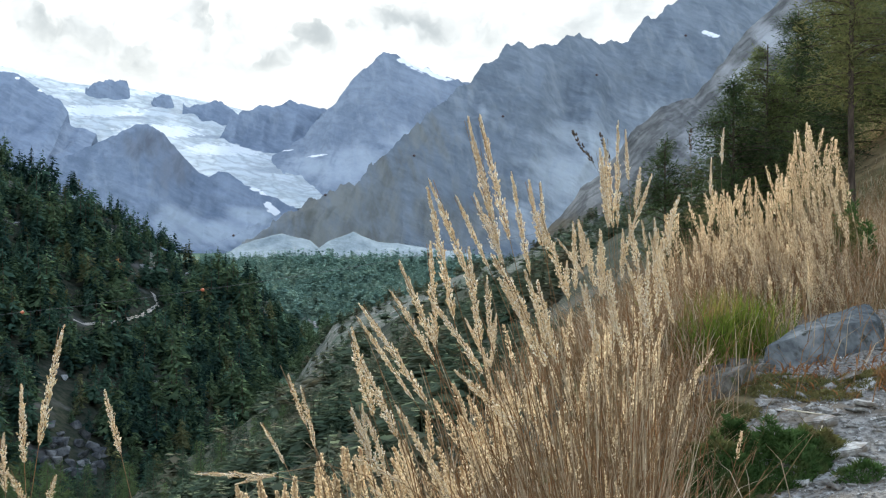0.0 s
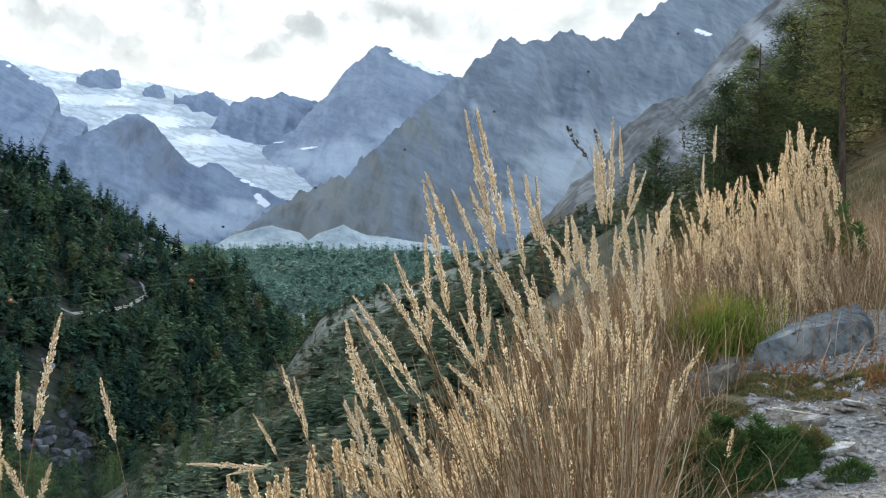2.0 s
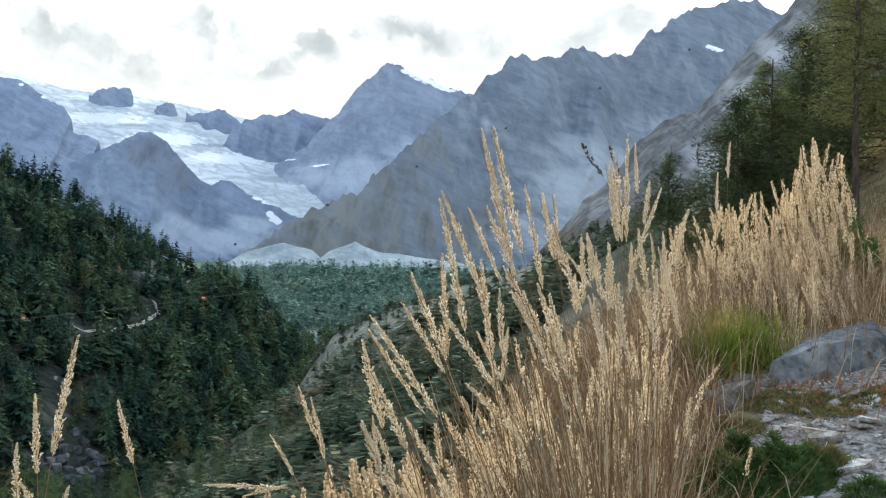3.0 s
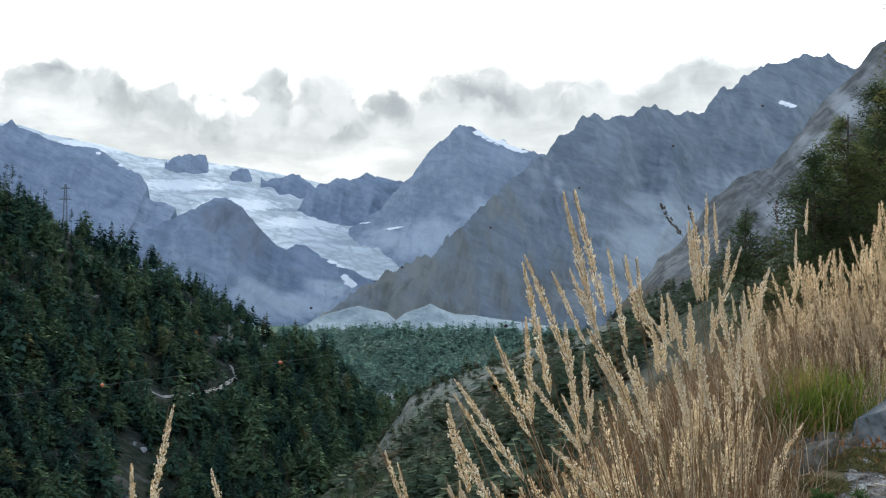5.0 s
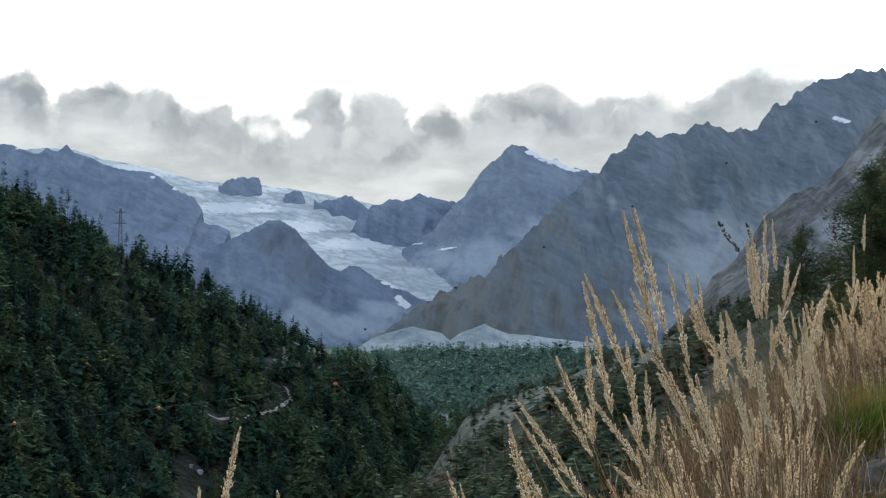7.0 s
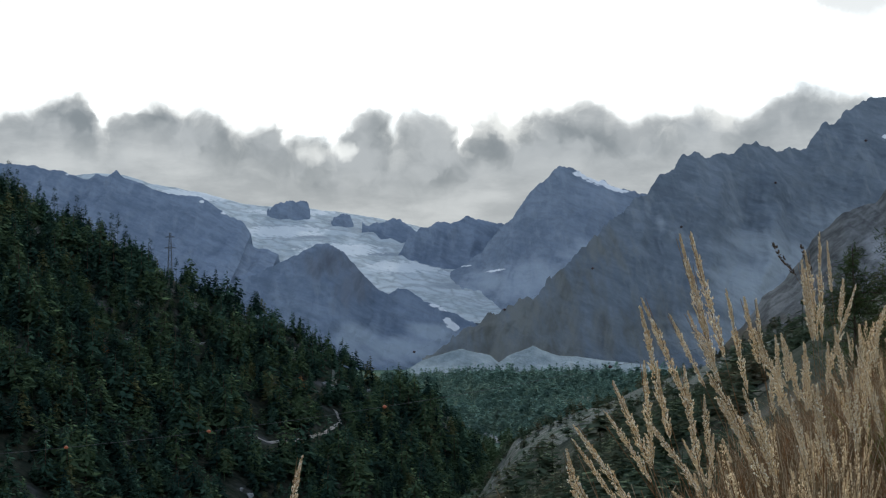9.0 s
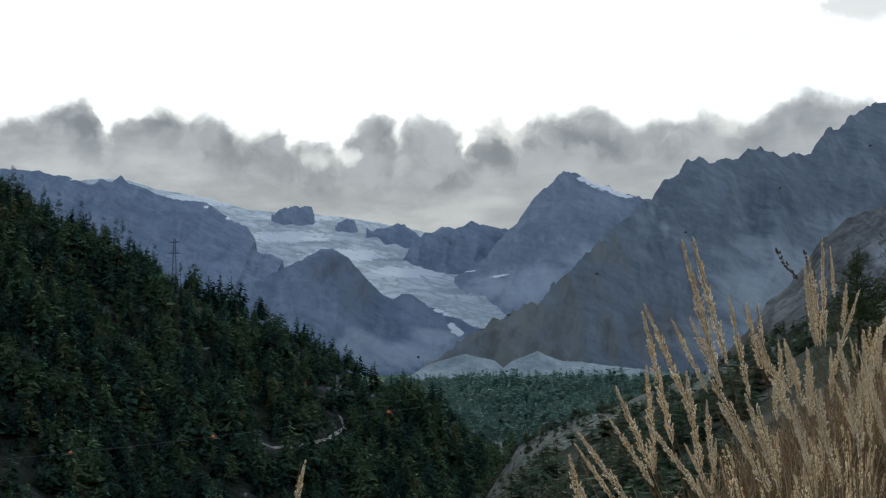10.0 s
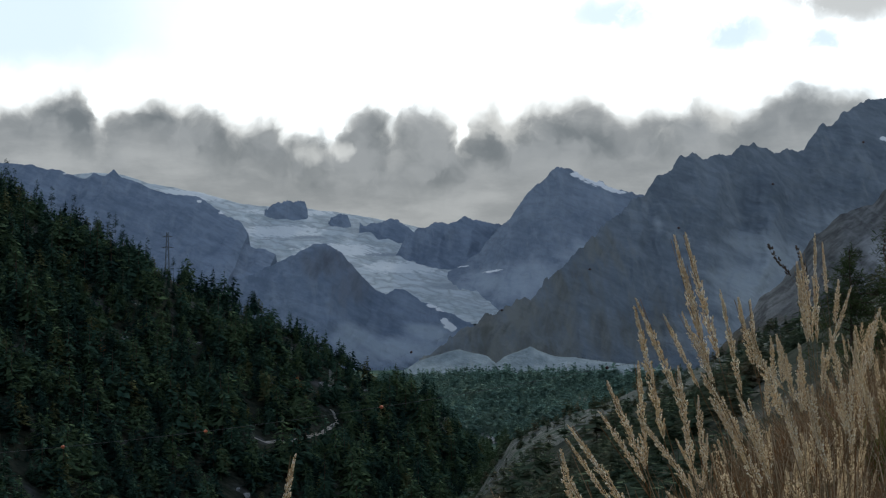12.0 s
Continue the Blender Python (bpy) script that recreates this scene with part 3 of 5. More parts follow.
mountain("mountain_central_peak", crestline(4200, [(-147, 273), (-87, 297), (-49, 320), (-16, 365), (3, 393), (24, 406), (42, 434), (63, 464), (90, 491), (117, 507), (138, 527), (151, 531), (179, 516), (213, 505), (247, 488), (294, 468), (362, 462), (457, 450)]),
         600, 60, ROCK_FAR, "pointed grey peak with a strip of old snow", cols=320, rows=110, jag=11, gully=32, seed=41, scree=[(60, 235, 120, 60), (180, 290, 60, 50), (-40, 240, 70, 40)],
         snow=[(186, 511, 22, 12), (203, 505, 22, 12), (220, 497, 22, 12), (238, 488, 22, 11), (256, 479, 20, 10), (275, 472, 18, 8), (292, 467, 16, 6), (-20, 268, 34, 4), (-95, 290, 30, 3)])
# low scree here and on the great wall: talus, plus painted pale foot haze
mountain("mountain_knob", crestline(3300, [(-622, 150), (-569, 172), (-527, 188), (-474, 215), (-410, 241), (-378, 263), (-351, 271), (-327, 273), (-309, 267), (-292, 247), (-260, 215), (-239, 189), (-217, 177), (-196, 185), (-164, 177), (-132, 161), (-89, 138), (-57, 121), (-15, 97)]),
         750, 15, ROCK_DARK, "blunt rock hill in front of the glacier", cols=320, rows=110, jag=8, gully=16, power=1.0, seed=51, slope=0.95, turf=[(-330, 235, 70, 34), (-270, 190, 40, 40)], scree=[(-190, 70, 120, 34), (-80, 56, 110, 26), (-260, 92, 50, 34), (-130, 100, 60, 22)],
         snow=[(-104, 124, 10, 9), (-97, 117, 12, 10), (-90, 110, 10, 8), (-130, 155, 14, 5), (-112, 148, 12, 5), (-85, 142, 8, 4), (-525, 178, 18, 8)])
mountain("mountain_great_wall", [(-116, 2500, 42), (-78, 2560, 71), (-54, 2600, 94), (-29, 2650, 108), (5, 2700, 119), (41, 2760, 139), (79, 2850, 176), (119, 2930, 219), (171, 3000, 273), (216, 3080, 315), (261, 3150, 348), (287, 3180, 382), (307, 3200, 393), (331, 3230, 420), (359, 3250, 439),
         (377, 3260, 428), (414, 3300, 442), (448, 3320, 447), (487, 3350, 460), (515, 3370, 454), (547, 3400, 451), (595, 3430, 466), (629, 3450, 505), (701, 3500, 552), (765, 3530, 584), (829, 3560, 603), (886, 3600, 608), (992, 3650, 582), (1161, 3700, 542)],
         700, 10, ROCK_WALL, "long mountain wall tinted blue for haze, with scree below", cols=520, rows=150, jag=12, gully=34, seed=61, slope=1.05,  turf=[(-30, 90, 80, 46), (50, 110, 110, 60, 0.9), (110, 165, 90, 60, 0.8), (20, 50, 150, 44), (200, 90, 150, 70, 0.75), (170, 235, 60, 50, 0.7), (300, 120, 120, 70, 0.5)],
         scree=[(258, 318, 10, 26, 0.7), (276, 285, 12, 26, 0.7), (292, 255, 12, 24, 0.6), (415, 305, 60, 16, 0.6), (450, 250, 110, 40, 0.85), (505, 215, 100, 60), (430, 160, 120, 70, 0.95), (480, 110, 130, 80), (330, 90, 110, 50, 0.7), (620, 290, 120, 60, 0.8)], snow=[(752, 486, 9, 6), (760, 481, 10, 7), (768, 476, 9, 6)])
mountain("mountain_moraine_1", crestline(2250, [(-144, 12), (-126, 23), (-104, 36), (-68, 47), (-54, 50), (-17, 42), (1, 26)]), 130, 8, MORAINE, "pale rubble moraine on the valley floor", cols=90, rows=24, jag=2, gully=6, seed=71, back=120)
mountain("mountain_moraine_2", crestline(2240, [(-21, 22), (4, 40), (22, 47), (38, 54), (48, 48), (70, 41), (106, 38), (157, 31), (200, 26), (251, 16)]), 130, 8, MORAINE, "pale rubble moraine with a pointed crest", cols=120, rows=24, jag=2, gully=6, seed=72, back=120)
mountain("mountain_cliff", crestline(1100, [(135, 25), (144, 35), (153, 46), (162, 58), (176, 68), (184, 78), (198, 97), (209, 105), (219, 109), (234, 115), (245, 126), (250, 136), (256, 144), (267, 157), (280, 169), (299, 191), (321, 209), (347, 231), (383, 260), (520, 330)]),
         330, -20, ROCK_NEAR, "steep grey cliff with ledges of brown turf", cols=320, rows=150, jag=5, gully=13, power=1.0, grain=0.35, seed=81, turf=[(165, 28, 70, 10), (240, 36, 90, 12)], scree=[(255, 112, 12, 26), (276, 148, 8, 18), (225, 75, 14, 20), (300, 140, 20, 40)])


# ---- forest ----
rng = np.random.default_rng(7)


def conifer(seed, count, open_top, trunk_sides=4):
    """A conifer one metre high: trunk, and a crown of many small drooping sprays; vertices and triangles of each.
    open_top: 0 for a pointed spruce, 1 for a broad, thin larch."""
    g = np.random.default_rng(seed)
    lean = g.uniform(-0.03, 0.03)
    tv, tq = tube([(0, 0, -0.05), (lean / 2, 0, 0.5), (lean, 0.004, 1.0)], [0.016, 0.010, 0.002], trunk_sides)
    tf = np.vstack([tq[:, [0, 1, 2]], tq[:, [0, 2, 3]]])
    full, phase = g.uniform(0.17, 0.23) + 0.05 * open_top, g.uniform(0, 6.28, 4)
    k = np.arange(count)
    h = 0.05 + 0.20 * open_top * g.random() + (0.96 - 0.14 * open_top) * (1 - np.sqrt(g.random(count)) ** (1.0 + 0.3 * open_top))
    if open_top > 1:
        h = 0.28 + 0.70 * g.random(count)
    h = np.clip(h, 0.04, 1.0)
    a = g.uniform(0, 6.283, count)
    lobe = 1 + 0.38 * np.sin(a + phase[0] + 7 * h) + 0.28 * np.sin(2 * a + phase[1] + 17 * h) + 0.2 * np.sin(3 * a + phase[2] + 31 * h)
    hull = 0.012 + full * np.clip(1 - h, 0, 1) ** (0.85 - 0.3 * open_top) * np.clip(h / 0.16, 0.35, 1)
    r = hull * lobe * (0.35 + 0.65 * g.random(count) ** 0.6)
    size = (0.030 + 0.030 * g.random(count)) * (0.55 + 0.75 * (1 - h)) * (1 + 0.1 * open_top) * 1.32 * math.sqrt(190 / count)
    out = np.stack([np.cos(a), np.sin(a), g.uniform(-0.75, 0.25, count)], 1)
    side = np.stack([-np.sin(a), np.cos(a), g.uniform(-0.5, 0.5, count)], 1)
    mid = np.stack([np.cos(a) * r + lean * h, np.sin(a) * r, h - 0.22 * r], 1)
    sz = size[:, None]
    v = np.stack([mid - out * sz, mid + side * sz * g.uniform(0.4, 0.8, (count, 1)), mid + out * sz * g.uniform(0.9, 1.5, (count, 1)), mid - side * sz * g.uniform(0.4, 0.8, (count, 1))], 1).reshape(-1, 3)
    n = 4 * k[:, None]
    f = np.vstack([n + np.array([[0, 1, 2]]), n + np.array([[0, 2, 3]])])
    return tv, tf, v, f


def crown_normals(v, lift=0.35):
    """Normals of leafage as of the rounded crown that it makes up: away from the trunk and up."""
    n = np.array(v, float)
    n[:, 2] = 0
    n /= np.linalg.norm(n, axis=1)[:, None] + 1e-6
    n += rng.normal(0, 0.20, n.shape)
    n[:, 2] += lift
    return n / np.linalg.norm(n, axis=1)[:, None]


def scatter(x0, x1, y0, y1, step, keep):
    gx, gy = np.meshgrid(np.arange(x0, x1, step), np.arange(y0, y1, step))
    x = gx.ravel() + rng.uniform(-0.5, 0.5, gx.size) * step
    y = gy.ravel() + rng.uniform(-0.5, 0.5, gx.size) * step
    ok = keep(x, y)
    return x[ok], y[ok]


def plant(name, spots, kinds, material, label, category, squat=1.0):
    """Joins many trees into one object. spots: x, y, z, height, turn, kind."""
    heap = Heap()
    ways = [(crown_normals(cv), crown_normals(tv, 0.0)) for tv, tf, cv, cf in kinds]
    for x, y, z, h, turn, k in spots:
        tv, tf, cv, cf = kinds[int(k)]
        c, s = math.cos(turn), math.sin(turn)
        spin = np.array([[c, s, 0], [-s, c, 0], [0, 0, 1]])
        m = spin * h
        m[:2] *= squat * 0.85 + 0.5 * ((x * 7.13 + y * 3.71) % 1.0)
        heap.add(cv @ m + (x, y, z), cf, ways[int(k)][0] @ spin)
        heap.add(tv @ m + (x, y, z), tf, ways[int(k)][1] @ spin)
    return tagged(heap.make(name, material), label, category, kind="stuff")


def on_left(x, y):
    u = x / np.maximum(y, 1)
    z = left_z(x, y)
    inside = (u > -0.36) & (u < 0.03) & (y < 1350 + 0.55 * x) & (z > valley_z(y) - 2) & (z > right_z(x, y))
    gap = fbm(x / 20, y / 36, 3, 77) > 0.36
    rocky = (np.hypot((x + 104) / 10, (y - 745) / 36) < 1)
    return inside & ~gap & ~rocky & ~near_track(x, y) & ~near_outcrop(x, y)


TRACK_LINE = [(-133, 946), (-127, 948), (-121, 966), (-112, 1003), (-104, 1050), (-101, 1082), (-106, 1102)]


OUTCROPS = [(-118, 1160, 2.6), (-114, 1163, 2.0), (-111, 1166, 3.0), (-106, 1182, 2.6), (-112, 1150, 1.6), (-93, 1210, 2.0), (-185, 1078, 2.4), (-190, 1070, 1.8), (-211, 985, 2.6), (-216, 978, 2.0), (-204, 990, 1.5), (-121, 838, 2.2), (-125, 842, 1.6), (-86, 915, 2.4), (-82, 910, 1.6)]


def near_outcrop(x, y):
    hit = np.zeros(np.shape(x), bool)
    for a, b, size in OUTCROPS:
        hit |= np.hypot((x - a * y / b) / (size * 1.5), (y - b + 14) / 24.0) < 1
    return hit


def near_track(x, y):
    d = np.full(np.shape(x), 1e9)
    p, _ = resample([(a, b, 0) for a, b in TRACK_LINE], 60)
    for a, b, _ in p:
        d = np.minimum(d, np.hypot((x - a) / 5.0, (y - b + 15) / 24.0))
    return d < 1


YOUNG = [conifer(s, 64, (0.1, 0.5, 0.0, 0.8, 1.0)[s - 50], 3) for s in range(50, 55)]
BUSHES = [conifer(s, 160, (0.1, 0.5, 0.0, 0.8, 1.0)[s - 40]) for s in range(40, 45)]
KINDS = [conifer(s, 150, (0.1, 0.5, 0.0, 0.8, 1.0, 1.5, 1.7)[s]) for s in range(7)]
lx, ly = scatter(-480, 60, 560, 1360, 6.6, on_left)
lz = land_z(lx, ly)
lh = (6.0 + 19 * rng.random(len(lx)) ** 1.9) * (0.75 + 0.25 * smooth(ly, 700, 1000)) * (0.8 + 0.5 * vnoise(lx / 22, ly / 40, 71))
lh *= 1 - 0.28 * smooth(ly - 1330 - 0.55 * lx, -110, -40)
lh = np.where((np.abs(lx / ly + 0.192) < 0.007) & (ly > 1000), np.minimum(lh, 7.0), lh)
big = np.argsort(-lh + 0.004 * ly)[:220]
rest = np.setdiff1d(np.arange(len(lx)), big)
sort = rng.choice(4, len(lx), p=[0.44, 0.28, 0.22, 0.06])
for k, (material, label) in enumerate([(FOREST, "green conifer forest on a steep hillside"), (FOREST_BLUE, "blackish green spruces scattered through the hillside forest"),
                                       (FOREST_LARCH, "light green larches scattered through the hillside forest"), (FOREST_OLIVE, "yellowing larches scattered through the hillside forest")]):
    plant("forest", [(lx[i], ly[i], lz[i], lh[i], rng.uniform(0, 6.3), rng.choice([0, 2, 2, 1, 4]) if k < 2 else rng.choice([1, 3, 4, 5, 6])) for i in rest if sort[i] == k], KINDS, material, label, "forest")


def forest_tree(kind):
    tv, tf, cv, cf = KINDS[kind]
    root = new("conifer_tree")
    raw("trunk", tv, tf, BARK, root)
    raw("crown", cv, cf, (FOREST, FOREST_LARCH, FOREST_BLUE, FOREST, FOREST_LARCH, FOREST_BLUE, FOREST)[kind], root, normals=crown_normals(cv))
    return tagged(root, "tall dark green conifer among the hillside forest", "tree", "hillside conifers")


protos = [forest_tree(k) for k in range(7)]
for n, i in enumerate(big):
    m = Matrix.LocRotScale((lx[i], ly[i], lz[i]), Euler((0, 0, rng.uniform(0, 6.3))), (lh[i] * 1.12,) * 3)
    if n < 7:
        protos[n].matrix_basis = m
    else:
        t = copy_thing(protos[n % 5], m)
        t.matrix_basis = m

for n, (x, y, h) in enumerate([(-211, 921, 8.5), (-127, 1093, 11), (-134, 1040, 9), (-140, 968, 10), (-158, 905, 8), (-120, 1080, 7)]):
    root = new("autumn_tree")
    tv, tf, cv, cf = KINDS[(3, 4, 1)[n % 3]]
    raw("trunk", tv, tf, BARK, root)
    raw("crown", cv, cf, AUTUMN if n < 3 else NEEDLE_LARCH, root, normals=crown_normals(cv))
    root.matrix_basis = Matrix.LocRotScale((x, y, float(land_z(x, y))), Euler((0, 0, n * 1.7)), (h * 1.25, h * 1.25, h))
    tagged(root, "rust-orange autumn tree among the dark conifers" if n < 3 else "yellow-green larch among the dark conifers", "tree", "autumn trees")
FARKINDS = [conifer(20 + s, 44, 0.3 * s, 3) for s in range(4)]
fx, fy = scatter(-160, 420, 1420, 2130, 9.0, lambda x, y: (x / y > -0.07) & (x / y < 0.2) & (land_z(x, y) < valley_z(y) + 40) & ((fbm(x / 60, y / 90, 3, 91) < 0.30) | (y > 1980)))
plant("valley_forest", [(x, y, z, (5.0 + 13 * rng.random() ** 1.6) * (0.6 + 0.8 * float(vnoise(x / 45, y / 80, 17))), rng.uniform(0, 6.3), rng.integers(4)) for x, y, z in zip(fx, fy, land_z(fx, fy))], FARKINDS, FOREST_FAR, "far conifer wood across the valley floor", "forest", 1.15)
vx, vy = scatter(-130, 170, 760, 1425, 6.8, lambda x, y: (land_z(x, y) < valley_z(y) + 16) & (fbm(x / 40, y / 60, 3, 93) < 0.22) & (right_z(x, y) < valley_z(y) + 14) & ((x / y < -0.052) | (x / y > -0.042) | (y < 1100)))
plant("valley_forest", [(x, y, z, 4 + 8 * rng.random() ** 1.6, rng.uniform(0, 6.3), rng.integers(5)) for x, y, z in zip(vx, vy, land_z(vx, vy))], YOUNG, FOREST_LARCH, "conifers along the valley floor", "forest", 1.2)


def on_slope(x, y):
    return (np.abs(x / y - 0.08) < 0.17) & (right_z(x, y) > left_z(x, y))


sx, sy = scatter(-60, 330, 130, 1300, 6.0, lambda x, y: on_slope(x, y) & (fbm(x / 18, y / 30, 3, 55) > np.where(y < 420, -0.12, 0.02)))
plant("slope_conifers", [(x, y, z, (0.8 + 3.4 * rng.random() ** 2.2) * (1.0 if y < 420 else 1.6), rng.uniform(0, 6.3), rng.integers(5)) for x, y, z in zip(sx, sy, land_z(sx, sy))], YOUNG, SHRUB, "dark shrubs and young conifers on the scree slope", "shrubs", 1.5)
sx, sy = scatter(-12, 30, 60, 132, 1.5, lambda x, y: on_slope(x, y) & (fbm(x / 7, y / 10, 3, 58) > -0.12))
nx, ny = scatter(-5, 8, 9, 60, 0.75, lambda x, y: on_slope(x, y) & (fbm(x / 4, y / 6, 3, 59) > -0.22) & (x < np.interp(y, [9, 12, 16, 20, 34, 60], [0.5, 1.3, 2.1, 3.3, 4.6, 9.0])))
sx, sy = np.concatenate([sx, nx]), np.concatenate([sy, ny])
plant("slope_shrubs", [(x, y, z - 0.05, (0.3 + 0.9 * rng.random() ** 1.5) * (0.75 if y < 30 else 1.1), rng.uniform(0, 6.3), rng.integers(5)) for x, y, z in zip(sx, sy, land_z(sx, sy))], BUSHES, SHRUB, "low dark juniper and heath shrubs on the slope", "shrubs", 1.9)


# ---- near conifers ----
def whorled_tree(name, height, reach, needle, label, seed, first=0.05, droop=0.25, sprig=0.16, boughs_per=46, fill=180, stout=0.011, group="conifers beside the path"):
    """A conifer seen close: trunk, boughs in whorls, and sprigs of needles all along them."""
    g = np.random.default_rng(seed)
    root = new(name)
    n = 14
    hs = np.linspace(-0.3, height, n)
    line = np.stack([0.03 * height * 0.2 * np.sin(hs * 0.7 + seed), 0.02 * np.cos(hs), hs], 1)
    v, q = tube(line, np.interp(hs, [-0.3, 0.5, height], [1.5 * stout * height, stout * height, 0.01]), 9)
    raw("trunk", v, q, BARK, root, True)
    boughs, needles = Heap(), Heap()
    for k in range(int(boughs_per * height * (1 - first))):
        frac = first + (1 - first) * g.uniform(0, 0.985)
        h = frac * height
        size = reach * (1 - frac) ** 0.65 + 0.06
        a, L = g.uniform(0, 6.283), size * g.uniform(0.5, 1.15)
        s = np.linspace(0, 1, 8)
        out = np.array([math.cos(a), math.sin(a)])
        perp = np.array([-out[1], out[0]])
        rise = g.uniform(0.05, 0.85)
        pts = np.zeros((8, 3))
        pts[:, :2] = out[None] * (s * L)[:, None] + perp[None] * (g.normal(0, 0.16) * L * s ** 2)[:, None]
        pts[:, 2] = h + L * (rise * s - (droop + rise * 0.8) * s ** 2 + 0.15 * s ** 4)
        bv, bq = tube(pts, np.linspace(0.006 + 0.007 * L, 0.002, 8), 4)
        boughs.add(bv, bq)
        count = int(fill * (0.09 + L))
        ss = g.uniform(0.05, 1.0, count)
        side = g.uniform(-1, 1, count)
        at = np.stack([np.interp(ss, s, pts[:, i]) for i in range(3)], 1)
        off = side * 0.34 * L * np.sin(ss * 2.6) * g.uniform(0.2, 1, count)
        at[:, :2] += perp[None] * off[:, None]
        at[:, 2] -= np.abs(off) * g.uniform(0.0, 0.6, count)
        at[:, 2] += g.normal(0, 0.05 + 0.07 * L, count)
        d = np.zeros((count, 3))
        d[:, :2] = out[None] * g.uniform(0.2, 1.0, count)[:, None] + perp[None] * side[:, None]
        d[:, 2] = g.normal(0.0, 0.55, count)
        d /= np.linalg.norm(d, axis=1)[:, None]
        ln = sprig * g.uniform(0.5, 1.3, count)
        w = np.cross(d, g.normal(0, 1, (count, 3)))
        w /= np.linalg.norm(w, axis=1)[:, None]
        wd = ln * g.uniform(0.04, 0.085, count)
        mid = at + d * (ln * 0.45)[:, None]
        tip = at + d * ln[:, None]
        quad = np.stack([at, mid + w * wd[:, None], tip, mid - w * wd[:, None]], 1).reshape(-1, 3)
        bush = np.repeat(at * (1, 1, 0) / (np.linalg.norm(at[:, :2], axis=1)[:, None] + 0.05), 4, 0) + g.normal(0, 0.35, (count * 4, 3)) + (0, 0, 0.45)
        needles.add(quad, np.arange(count * 4).reshape(-1, 4), bush / np.linalg.norm(bush, axis=1)[:, None])
    tagged(boughs.make("branchwork", BARK, root), kind="stuff")
    tagged(needles.make("crown", needle, root), kind="stuff")
    return tagged(root, label, "tree", group)


for kind, top, reach, needle, label, seed, x, y, first, density in [
        ("spruce_tree", 3.7, 0.95, NEEDLE_DARK, "small dark green spruce below the bank", 2, 5.35, 27.0, 0.03, 40),
        ("spruce_tree", 4.75, 1.35, NEEDLE_DARK, "dense dark green young spruce on the grassy bank", 1, 6.65, 28.0, 0.03, 50),
        ("spruce_tree", 5.5, 1.5, NEEDLE_OLIVE, "bushy olive green young conifer on the grassy bank", 6, 7.45, 29.0, 0.03, 50),
        ("spruce_tree", 6.3, 1.7, NEEDLE_DARK, "broad dark green conifer behind the larch", 4, 8.4, 30.5, 0.04, 50),
        ("larch_tree", 9.5, 1.25, NEEDLE_LARCH, "thin olive green larch with a bare dark lower trunk", 3, 7.72, 25.0, 0.22, 26),
        ("spruce_tree", 7.8, 1.9, NEEDLE_OLIVE, "broad olive green conifer behind the larch", 7, 9.7, 32.0, 0.04, 50),
        ("spruce_tree", 9.6, 2.3, NEEDLE_OLIVE, "tall olive green conifer behind the larch", 5, 11.0, 33.0, 0.04, 44),
        ("spruce_tree", 6.4, 1.5, NEEDLE_OLIVE, "low bushy conifer at the edge of the meadow", 8, 10.6, 29.5, 0.03, 40)]:
    foot = float(land_z(x, y)) - 0.05
    tree = whorled_tree(kind, top - foot, reach, needle, label, seed, first=first, sprig=0.10, boughs_per=density, stout=0.007 if kind == "larch_tree" else 0.011)
    tree.matrix_basis = pose(x, y, foot)


# conifers that rise out of the gorge below the path
gorge = [whorled_tree("conifer_tree", 12.0, reach, needle, label, seed, first=0.06, droop=0.3, sprig=0.62, boughs_per=9, fill=15, stout=0.010, group="conifers in the gorge") for seed, reach, needle, label in (
    (41, 2.7, GORGE_GREEN, "fresh green conifer rising from the gorge"), (42, 2.2, GORGE_DARK, "dark green conifer rising from the gorge"), (43, 3.1, GORGE_GREEN, "broad green conifer rising from the gorge"))]
gt = np.random.default_rng(17)
spots = []
for _ in range(90):
    u, y = gt.uniform(-0.19, -0.03), gt.uniform(225, 330)
    ground = float(land_z(u * y, y))
    h = 1.6 + y * (-0.106 - 0.012 * gt.random() ** 2 + 0.10 * max(0, u + 0.075)) - ground
    if 5 < h < 24 and all(math.hypot((u - a) * 300, (y - b) * 0.35) > 4.2 for a, b, _ in spots):
        spots.append((u, y, h))
for _ in range(260):
    u, y = gt.uniform(-0.10, 0.012), gt.uniform(70, 215)
    room = 1.6 + y * float(np.interp(u, [-0.10, -0.05, -0.02, 0.012], [-0.108, -0.086, -0.073, -0.062])) - float(land_z(u * y, y))
    h = min(room, gt.uniform(0.022, 0.036) * y)
    if h > 0.9 and all(math.hypot((u - a) * 300, (y - b) * 0.12) > 2.7 for a, b, _ in spots):
        spots.append((u, y, h))
for n, (u, y, h) in enumerate(spots):
    t = gorge[n] if n < 3 else copy_thing(gorge[n % 3 if y > 220 else (1, 1, 0)[n % 3]], Matrix.Identity(4))
    wide = max(h, 8.0 if y > 220 else 0.024 * y) / 12
    t.matrix_basis = Matrix.LocRotScale((u * y, y, float(land_z(u * y, y)) - 0.2), Euler((0, 0, n * 1.9)), (wide, wide, h / 12))


# lanky larches that stand out on the wooded skyline
lanky = [whorled_tree("larch_tree", 18.0, reach, FOREST_BLUE, "lanky dark larch standing out on the hill's skyline", seed, first=first, droop=0.3, sprig=1.5, boughs_per=2.6, fill=9, stout=0.008, group="skyline larches") for seed, reach, first in ((31, 3.4, 0.30), (32, 2.4, 0.15), (33, 3.0, 0.40))]
